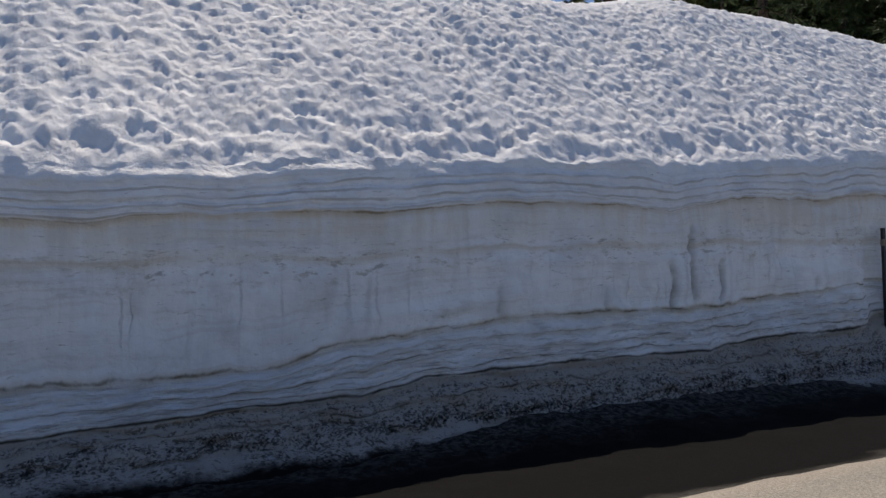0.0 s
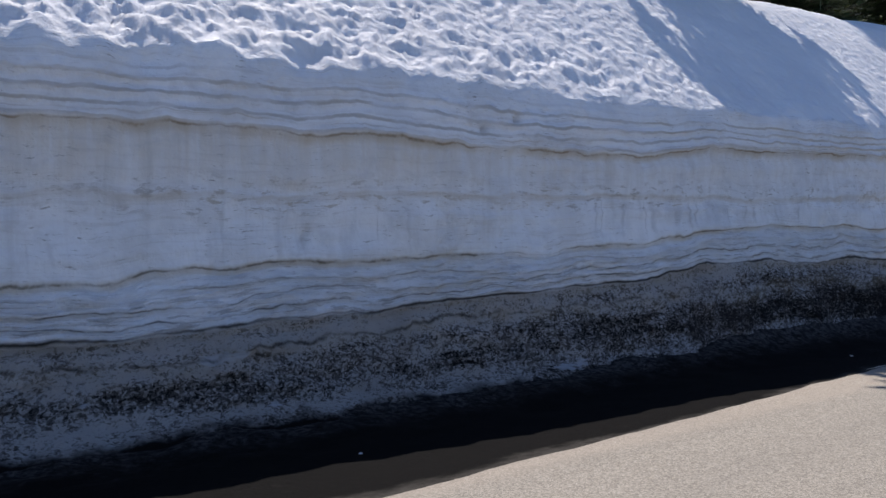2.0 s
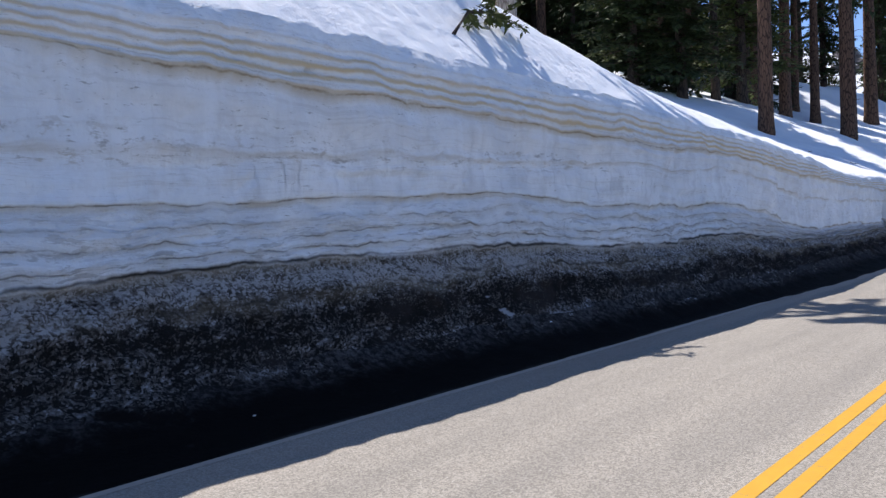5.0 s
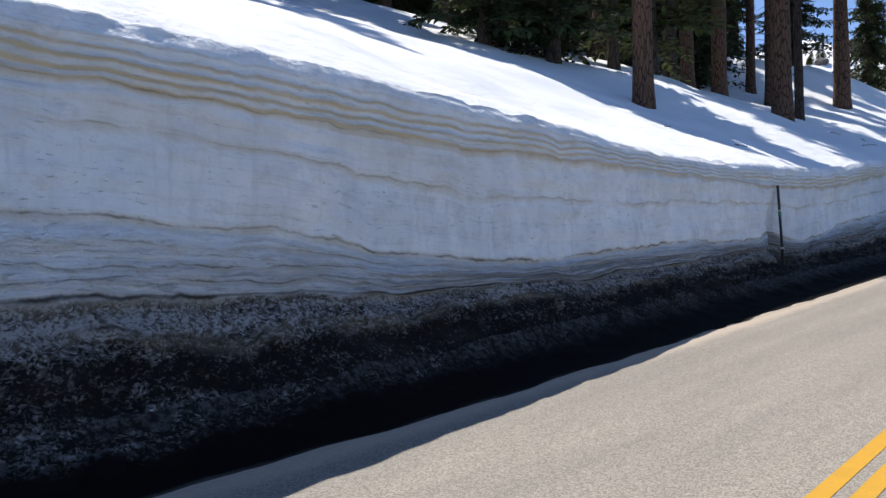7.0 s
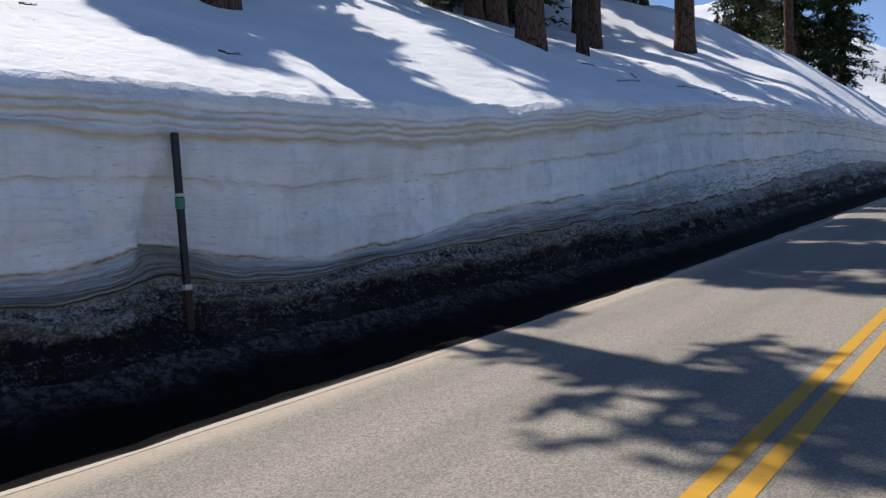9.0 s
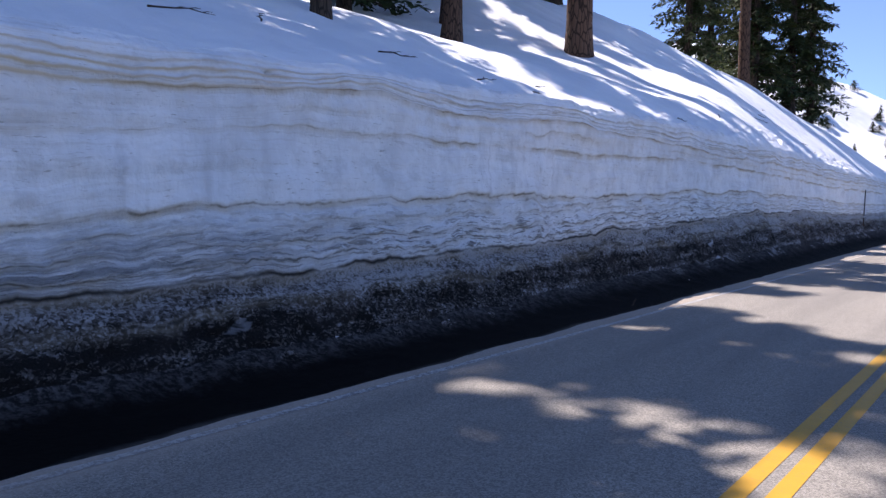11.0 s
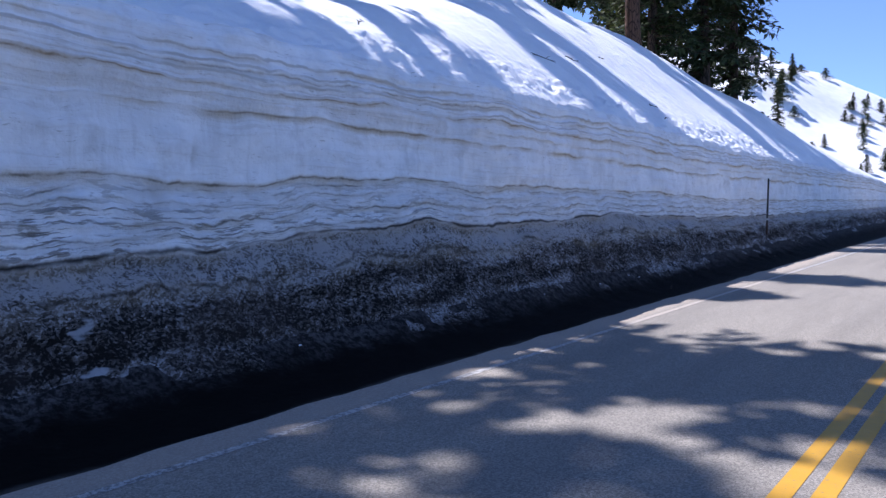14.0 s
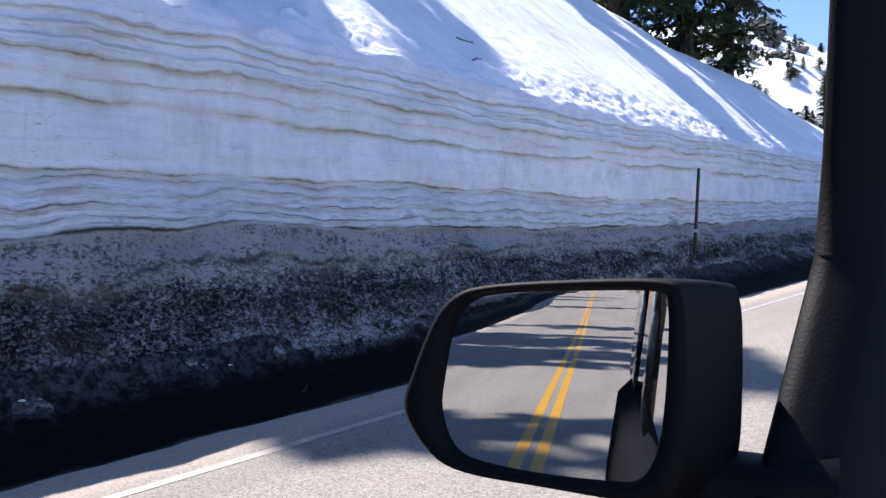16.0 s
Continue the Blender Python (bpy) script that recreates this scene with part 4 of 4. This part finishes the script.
for kind, x, y, girth in ((fir, -20.5, 78.0, 1.15), (fir, -22.6, 75.6, 1.2), (fir_light, -24.4, 79.4, 1.1), (fir, -17.6, 142.5, 1.0), (fir, -15.9, 147.0, 1.1), (fir_light, -18.6, 145.5, 1.1), (fir, -15.4, 151.5, 1.05),
                          (fir, -23.5, 150.0, 1.2), (fir, -21.0, 137.0, 1.0)):
    plant(kind, x, y, girth, 0.78 if y < 100 else 1.0, (x * 53 + y * 7) % 360)
# firs up the slope, mostly unseen, added for the shade they cast below
for x, y, tall in ((-14.2, 22.8, 0.85), (-17.5, 33.4, 0.95)):
    plant(fir, x, y, 1.05, tall, x * 61 % 360)
for x, y in ((-19.0, 34.0), (-20.5, 38.5), (-18.5, 45.0), (-22.5, 31.0)):
    plant(fir, x, y, 1.1, 0.62, x * 61 % 360)
# the woods behind
wood = random.Random(5)
kinds = (fir, fir, fir_light, pine_dark, pine, fir)
for k in range(120):
    y = wood.uniform(48, 134)
    x = wood.uniform(-78, -41 if y < 96 else -31)
    plant(kinds[k % 6], x, y, wood.uniform(0.8, 1.3), wood.uniform(0.8, 1.25), wood.uniform(0, 360))
for x, y in ((-33, 30), (-38, 22), (-31, 41), (-36, 36), (-44, 12), (-30, 118), (-27, 126), (-25, 104), (-29, 110), (-23, 120)):
    plant(kinds[int(-x) % 6], x, y, wood.uniform(0.9, 1.2), wood.uniform(0.85, 1.15), wood.uniform(0, 360))
for k in range(150):  # a second, denser belt up the slope
    y = wood.uniform(58, 150)
    reach = 30 if y < 84 else 44 - (y - 84) * 0.2
    x = -7.5 - reach - wood.uniform(0, 34)
    plant((fir, fir_light, fir, pine_dark)[k % 4], x, y, wood.uniform(0.9, 1.4), wood.uniform(0.7, 1.15), wood.uniform(0, 360))
for k, ob in enumerate((pine, pine_dark, pine_pale, fir, fir_light, pine_low)):
    ob.matrix_basis = pose(-58 - 4 * k, 70 + 9 * k, hill_z(-58 - 4 * k, 70 + 9 * k) - 0.1)



# ---- distant mountain ----
def mountain_z(x, y):
    h = 56 * np.exp(-(((x + 90) / 75) ** 2) - ((y - 325) / 70) ** 2) + 30 * np.exp(-(((x + 10) / 90) ** 2) - ((y - 430) / 90) ** 2)
    return h + 2.5 * many(x * 0.03, y * 0.03, 91, 4)


def build_mountain():
    X, Y = np.meshgrid(np.linspace(-330, 130, 120), np.linspace(215, 560, 90), indexing="ij")
    Z = 2 + mountain_z(X, Y)
    ob = grid_object("mountain", X, Y, Z, SNOW)
    tagged(ob, "distant snow-covered mountainside with scattered trees", "mountain", kind="structure")
    rock_mat = plain_material("dark_rock", (0.17, 0.15, 0.14), 0.9, 0, 0.6, 0.6)
    rnd = random.Random(8)
    for k, (x, y, s) in enumerate(((-65.5, 318, 3.0), (-68, 319, 2.0), (-62, 316, 1.6), (-60, 306, 1.7), (-54, 308, 1.3), (-71, 300, 1.6), (-57, 300, 1.2), (-66, 304, 1.4))):
        bm = bmesh.new()
        bmesh.ops.create_icosphere(bm, subdivisions=3, radius=1)
        for v in bm.verts:
            v.co *= 1 + 0.35 * noise.noise(v.co * 1.3 + Vector((k * 7, 0, 0))) + 0.15 * noise.noise(v.co * 4)
            v.co = Vector((v.co.x * 1.2, v.co.y, v.co.z * 0.9)) * s
        me = bpy.data.meshes.new("rock_outcrop")
        bm.to_mesh(me)
        bm.free()
        me.materials.append(rock_mat)
        rock = new("rock_outcrop", me)
        rock.location = (x, y, 2 + float(mountain_z(np.array(float(x)), np.array(float(y)))) + 0.3 * s)
        tagged(rock, "dark rock outcrop on the snowy mountainside", "rock", "rock outcrops")
    for k in range(170):
        x, y = (rnd.uniform(-45, 5), rnd.uniform(232, 330)) if k >= 110 else (rnd.gauss(-43, 6), rnd.gauss(250, 10)) if k < 60 else (rnd.gauss(-58, 13), rnd.gauss(300, 14))
        z = 2 + float(mountain_z(np.array(x), np.array(y)))
        plant((fir_light, pine_low)[k % 2], x, y, rnd.uniform(0.5, 0.9) if k < 60 else rnd.uniform(0.25, 0.5), rnd.uniform(0.28, 0.5) if k < 60 else rnd.uniform(0.10, 0.2), rnd.uniform(0, 360), z)


build_mountain()


# ---- snow poles ----
STEEL = plain_material("dark_painted_steel", (0.018, 0.018, 0.02), 0.45, 0.2)
RUST = plain_material("rusty_steel", (0.075, 0.04, 0.026), 0.8, 0.2, 0.5, 30)
REFLECT = plain_material("reflective_sheet", (0.62, 0.62, 0.6), 0.4, 0, 0.3, 40)
TAN = plain_material("faded_tan_sheet", (0.30, 0.24, 0.18), 0.6, 0, 0.7, 60)
GREEN = plain_material("green_sheet", (0.03, 0.22, 0.13), 0.4)


def bar(bm, w, d, z0, z1):
    bmesh.ops.create_cube(bm, size=1, matrix=Matrix.Translation((0, 0, (z0 + z1) / 2)) @ Matrix.Diagonal((w, d, z1 - z0, 1)))
    bmesh.ops.bevel(bm, geom=bm.edges[:], offset=0.006, segments=2, affect="EDGES", profile=0.5)


def snow_pole(x, y, top, rust_top, bands, lean, label):
    pole = new("snow_pole")
    tagged(pole, label, "snow pole", "snow poles along the road")
    bm = bmesh.new()
    bar(bm, 0.055, 0.075, rust_top, top)
    part("shaft", bm, STEEL, pole)
    bm = bmesh.new()
    bar(bm, 0.062, 0.085, -0.3, rust_top)
    part("sleeve", bm, RUST, pole, "rusty steel ground sleeve")
    for z, h, material in bands:
        bm = bmesh.new()
        bar(bm, 0.066, 0.089, z - h / 2, z + h / 2)
        part("band", bm, material, pole, "reflective band")
    pole.matrix_basis = pose(x, y, float(road_z(y)), 0, lean, 0)
    return pole


snow_pole(-9.02, 3.65, 2.76, 0.42, ((0.56, 0.10, REFLECT), (2.50, 0.12, TAN)), 0.3, "black snow pole with pale reflective bands in a snow hollow")
snow_pole(-7.28, 68.35, 2.62, 0.93, ((1.86, 0.12, GREEN), (1.95, 0.035, REFLECT), (0.96, 0.06, REFLECT)), -3.0, "dark snow pole with green band and rusty foot")
snow_pole(-7.33, 126.7, 2.78, 1.2, ((1.32, 0.07, REFLECT),), 1.5, "dark snow pole with one white band, far along the wall")


# ---- litter on the snow ----
TWIG = plain_material("dead_twig", (0.055, 0.04, 0.03), 0.85, 0, 0.4, 30)
ICE = snow_material("grimy_ice", 0.02)


def twig(x, y, z, ln, turn, tilt, seed):
    rnd = random.Random(seed)
    bm = bmesh.new()
    pts = [Vector((0, 0, 0))]
    for k in range(5):
        pts.append(pts[-1] + Vector((ln / 5, rnd.uniform(-0.06, 0.06) * ln, rnd.uniform(-0.03, 0.05) * ln)))
    tube(bm, pts, [0.016, 0.014, 0.012, 0.009, 0.007, 0.003], 6)
    for k in (1, 2, 3, 4):
        if rnd.random() < 0.75:
            tip = pts[k] + Vector((ln * 0.16, rnd.choice((-1, 1)) * ln * rnd.uniform(0.1, 0.25), ln * rnd.uniform(0, 0.12)))
            tube(bm, [pts[k], pts[k].lerp(tip, 0.5) + Vector((0, 0, 0.01)), tip], [0.008, 0.006, 0.002], 5)
    me = bpy.data.meshes.new("twig")
    bm.to_mesh(me)
    bm.free()
    me.materials.append(TWIG)
    ob = new("twig", me)
    if z is None:
        z = hill_z(x, y)
        up = Vector((hill_z(x - 0.3, y) - hill_z(x + 0.3, y), hill_z(x, y - 0.3) - hill_z(x, y + 0.3), 0.6)).normalized()
        lie = Vector((0, 0, 1)).rotation_difference(up).to_matrix().to_4x4()
        ob.matrix_basis = Matrix.Translation((x, y, z + 0.03)) @ lie @ pose(0, 0, 0, 0, tilt, turn)
    else:
        ob.matrix_basis = pose(x, y, z, 0, tilt, turn)
    return tagged(ob, "dead brown twig lying on the snow", "twig", "twigs on the snow")


for k, (x, y, ln, turn) in enumerate(((-9.05, 119.7, 0.5, 60), (-8.45, 119.4, 0.35, 100), (-9.8, 113.7, 0.9, 40), (-8.45, 100.6, 0.4, 20), (-8.35, 96.0, 0.35, 130), (-8.6, 90.2, 0.6, 80),
                                      (-8.9, 87.6, 0.9, 30), (-9.3, 85.4, 0.5, 150), (-8.7, 92.5, 0.3, 10), (-9.6, 94.2, 0.4, 75), (-10.4, 84.2, 0.7, 40), (-9.0, 106.4, 0.4, 120), (-8.9, 83.2, 1.1, 60),
                                      (-10.5, 117.0, 0.6, 35), (-11.5, 121.5, 0.5, 85), (-9.4, 70.6, 0.5, 20), (-10.6, 68.4, 0.3, 50))):
    twig(x, y, None, ln * 0.75, turn, -4, 100 + k)
twig(-5.92, 91.6, float(road_z(91.6)) + 0.02, 0.16, 30, -60, 140)
twig(-6.2, 113.6, float(road_z(113.6)) + 0.03, 0.14, 80, -50, 141)


def ice_chunk(x, y, s, seed):
    bm = bmesh.new()
    bmesh.ops.create_icosphere(bm, subdivisions=2, radius=1)
    for v in bm.verts:
        v.co *= 1 + 0.4 * noise.noise(v.co * 1.4 + Vector((seed * 3.1, 0, 0)))
        v.co = Vector((v.co.x * s, v.co.y * s * 1.5, v.co.z * s * 0.45))
    me = bpy.data.meshes.new("ice_chunk")
    bm.to_mesh(me)
    bm.free()
    me.materials.append(ICE)
    ob = new("ice_chunk", me)
    x0 = float(grit_shade_edge(y))
    u = (x0 - x) / max(0.1, x0 - float(shoulder_end(y)))
    ob.location = (x, y, float(road_z(y)) + float(shoulder_rise(y, u)) + 0.01)
    return tagged(ob, "small piece of grimy ice on the shoulder", "ice chunk", "ice pieces on the shoulder")


rnd = random.Random(17)
for k in range(26):
    y = (22.6 + 0.25 * k) if k < 8 else rnd.uniform(4, 118)
    x = -7.3 + rnd.uniform(-0.15, 0.15) if k < 8 else rnd.uniform(-7.0, -6.5)
    ice_chunk(x, y, rnd.uniform(0.02, 0.045) if k < 8 else rnd.uniform(0.012, 0.025), k)


def fallen_bough():
    """A green bough that sticks out of the snow on top of the bank."""
    bough = new("fir_bough")
    tagged(bough, "green fir bough sticking out of the snow bank", "bough")
    bm = bmesh.new()
    ends = []
    tube(bm, [(0, 0, -0.3), (0.05, 0.5, 0.2), (0.1, 1.3, 0.35), (0.15, 2.1, 0.3)], [0.04, 0.032, 0.022, 0.008], 7)
    rr = random.Random(4)
    for k in range(11):
        f = 0.25 + 0.07 * k
        root = Vector((0.07, 2.0 * f, 0.05 + 0.28 * min(1, f * 2)))
        tip = root + Vector((rr.uniform(-0.5, 0.5), 0.35, rr.uniform(-0.25, 0.55)))
        tube(bm, [root, root.lerp(tip, 0.5), tip], [0.012, 0.008, 0.003], 5)
        ends.append((root, tip, 0.05))
    part("stem", bm, TWIG, bough)
    v, f = sprays(ends, 9, 0.16, 3, 0.6)
    crown_part("needles", v, f, PINE, bough)
    bough.matrix_basis = pose(-8.5, 40.2, hill_z(-8.5, 40.2) + 0.15, 0, 0, 10)


fallen_bough()


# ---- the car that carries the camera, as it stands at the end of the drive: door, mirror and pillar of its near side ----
def loft(bm, rings, closed_ends=True):
    made = [[bm.verts.new(p) for p in ring] for ring in rings]
    n = len(made[0])
    for a, b in zip(made, made[1:]):
        for k in range(n):
            bm.faces.new((a[k], a[(k + 1) % n], b[(k + 1) % n], b[k])).smooth = True
    if closed_ends:
        bm.faces.new(made[0][::-1])
        bm.faces.new(made[-1])
    bmesh.ops.recalc_face_normals(bm, faces=bm.faces[:])
    return made


def rounded(w, h, n, power=3.4, skew=0.0):
    """A rounded oblong outline, wider at one end."""
    out = []
    for k in range(n):
        a = 2 * math.pi * k / n
        c, s = math.cos(a), math.sin(a)
        x = math.copysign(abs(c) ** (2 / power), c) * w / 2
        y = math.copysign(abs(s) ** (2 / power), s) * h / 2
        out.append((x + skew * y, y * (1 + 0.10 * x / w)))
    return out


def smooth_loop(points, steps):
    """A smooth closed line through the points."""
    out, n = [], len(points)
    for k in range(n):
        a, b, c, d = (np.array(points[(k + i) % n]) for i in (-1, 0, 1, 2))
        for i in range(steps):
            t = i / steps
            q = 0.5 * (2 * b + (c - a) * t + (2 * a - 5 * b + 4 * c - d) * t * t + (3 * b - a - 3 * c + d) * t**3)
            out.append((float(q[0]), float(q[1])))
    return out


PLASTIC = plain_material("black_textured_plastic", (0.006, 0.006, 0.0065), 0.6, 0, 0.3, 60)
WINDOW = Nodes("tinted_window_glass", 0.03, 0.0, 0.5).done((0.006, 0.007, 0.008))
CAR_PAINT = Nodes("dark_grey_car_paint", 0.5, 0.0, 0.0)
CAR_PAINT = CAR_PAINT.done((0.018, 0.019, 0.022))
TYRE = plain_material("tyre_rubber", (0.014, 0.014, 0.014), 0.85)
RIM = plain_material("wheel_alloy", (0.45, 0.45, 0.46), 0.35, 0.9)
PLASTIC.node_tree.nodes["Principled BSDF"].inputs["Specular IOR Level"].default_value = 0.12
MIRROR = Nodes("mirror_glass", 0.0, 1.0).done((0.62, 0.63, 0.64))


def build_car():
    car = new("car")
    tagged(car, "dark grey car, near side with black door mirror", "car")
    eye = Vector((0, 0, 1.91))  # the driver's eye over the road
    # side panel with the doors, from sill to rocker
    outer = [(-0.20, 1.50), (-0.255, 1.44), (-0.285, 1.2), (-0.30, 0.95), (-0.285, 0.7), (-0.25, 0.5), (-0.20, 0.44), (-0.16, 0.5), (-0.19, 0.95), (-0.17, 1.46)]
    bm = bmesh.new()
    loft(bm, [[(x + in_, y, z - dz) for x, z in outer] for y, in_, dz in ((-1.9, 0.05, 0.02), (-1.6, 0.0, 0.0), (-1.0, 0.0, 0.0), (0.6, 0.0, 0.0), (1.4, 0.03, 0.10), (1.9, 0.12, 0.2))])
    part("body_side", bm, CAR_PAINT, car)
    # the window pillar and the corner panel of the door
    bm = bmesh.new()
    rings = []
    for z in (-0.46, -0.35, -0.26, -0.17, -0.09, -0.045, -0.015, 0.08, 0.25, 0.45, 0.6):
        y = 0.822 + (0.07 * (z + 0.015) if z > -0.015 else 0.868 * (z + 0.015) - 0.012)
        rings.append([(-0.20, y, z), (-0.205, y + 0.012, z), (-0.205, y + 0.5, z), (-0.10, y + 0.52, z), (-0.09, y + 0.2, z), (-0.15, y + 0.03, z), (-0.185, y + 0.004, z)])
    loft(bm, [[Vector(p) + eye for p in ring] for ring in rings])
    part("pillar", bm, PLASTIC, car, "black window pillar trim")
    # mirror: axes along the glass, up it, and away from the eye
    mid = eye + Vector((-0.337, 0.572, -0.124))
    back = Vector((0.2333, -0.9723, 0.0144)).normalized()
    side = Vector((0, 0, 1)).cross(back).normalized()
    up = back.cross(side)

    glass = [(-0.100, -0.029), (-0.098, 0.0), (-0.091, 0.039), (-0.077, 0.062), (-0.05, 0.072), (0.02, 0.078), (0.078, 0.080), (0.087, 0.07), (0.088, 0.03), (0.086, -0.015), (0.081, -0.046), (0.068, -0.066), (0.044, -0.070), (-0.008, -0.072), (-0.064, -0.069), (-0.088, -0.058)]
    shell = [(-0.137, -0.034), (-0.130, 0.0), (-0.112, 0.045), (-0.094, 0.068), (-0.066, 0.079), (0.004, 0.087), (0.080, 0.091), (0.098, 0.082), (0.103, 0.04), (0.104, -0.015), (0.102, -0.055), (0.090, -0.080), (0.060, -0.084), (-0.008, -0.083), (-0.078, -0.081), (-0.112, -0.068)]

    def ring(outline, depth, grow=1.0, shift=0.0, lift=0.0, slim=1.0):
        return [mid + side * (0.09 + (x - 0.09) * grow * slim + shift) + up * (y * grow + lift) - back * depth for x, y in smooth_loop(outline, 4)]

    bm = bmesh.new()
    loft(bm, [ring(glass, 0.014, 0.99), ring(glass, 0.004, 1.02), ring(glass, -0.004, 1.05, 0.002), ring(shell, -0.006, 0.97), ring(shell, 0.002), ring(shell, 0.02, 1.0, 0.008, 0.0, 0.98), ring(shell, 0.05, 1.0, 0.022, -0.001, 0.93),
              ring(shell, 0.085, 0.98, 0.034, -0.002, 0.86), ring(shell, 0.115, 0.90, 0.034, -0.004, 0.78), ring(shell, 0.14, 0.72, 0.02, -0.006, 0.7), ring(shell, 0.158, 0.42, 0.0, -0.008, 0.6), ring(shell, 0.163, 0.1, -0.02, -0.01, 0.6)], False)
    mirror = part("side_mirror", bm, PLASTIC, car, "black plastic door mirror housing")
    bm = bmesh.new()
    loft(bm, [ring(glass, 0.006, 1.01), ring(glass, 0.010, 1.01)])
    part("mirror_glass", bm, MIRROR, mirror, "clean mirror glass")
    bm = bmesh.new()
    arm = [mid + side * x - up * 0.093 - back * 0.085 for x in (0.085, 0.12, 0.16, 0.21)]
    loft(bm, [[p + back * y * s + up * z * s for y, z in rounded(0.085, 0.075, 20)] for p, s in zip(arm, (1.15, 1.0, 1.0, 1.2))])
    part("mirror_arm", bm, PLASTIC, mirror)
    for y0, y1 in ((-1.85, -1.25), (-1.18, -0.66)):
        bm = bmesh.new()
        loft(bm, [[(-0.205, y, 1.47), (-0.212, y, 1.48), (-0.165, y, 1.95), (-0.155, y, 1.95), (-0.195, y, 1.47)] for y in (y0, (y0 + y1) / 2, y1)])
        part("side_window", bm, WINDOW, car, "dark tinted side window")
    for y in (1.25, -1.25):
        bm = bmesh.new()
        prof = [(0.20, -0.27), (0.30, -0.275), (0.355, -0.265), (0.37, -0.23), (0.37, -0.10), (0.355, -0.06), (0.30, -0.05), (0.20, -0.055)]
        loft(bm, [[(x, y + r * math.cos(a), 0.37 + r * math.sin(a)) for r, x in prof] for a in [2 * math.pi * k / 28 for k in range(29)]], False)
        bmesh.ops.remove_doubles(bm, verts=bm.verts[:], dist=0.0005)
        tyre = part("wheel", bm, TYRE, car, "black rubber tyre")
        bm = bmesh.new()
        loft(bm, [[(x, y + r * math.cos(2 * math.pi * k / 24), 0.37 + r * math.sin(2 * math.pi * k / 24)) for k in range(24)] for r, x in ((0.21, -0.07), (0.21, -0.262), (0.185, -0.26), (0.16, -0.235), (0.05, -0.245), (0.03, -0.255))])
        part("rim", bm, RIM, tyre, "silver alloy rim")
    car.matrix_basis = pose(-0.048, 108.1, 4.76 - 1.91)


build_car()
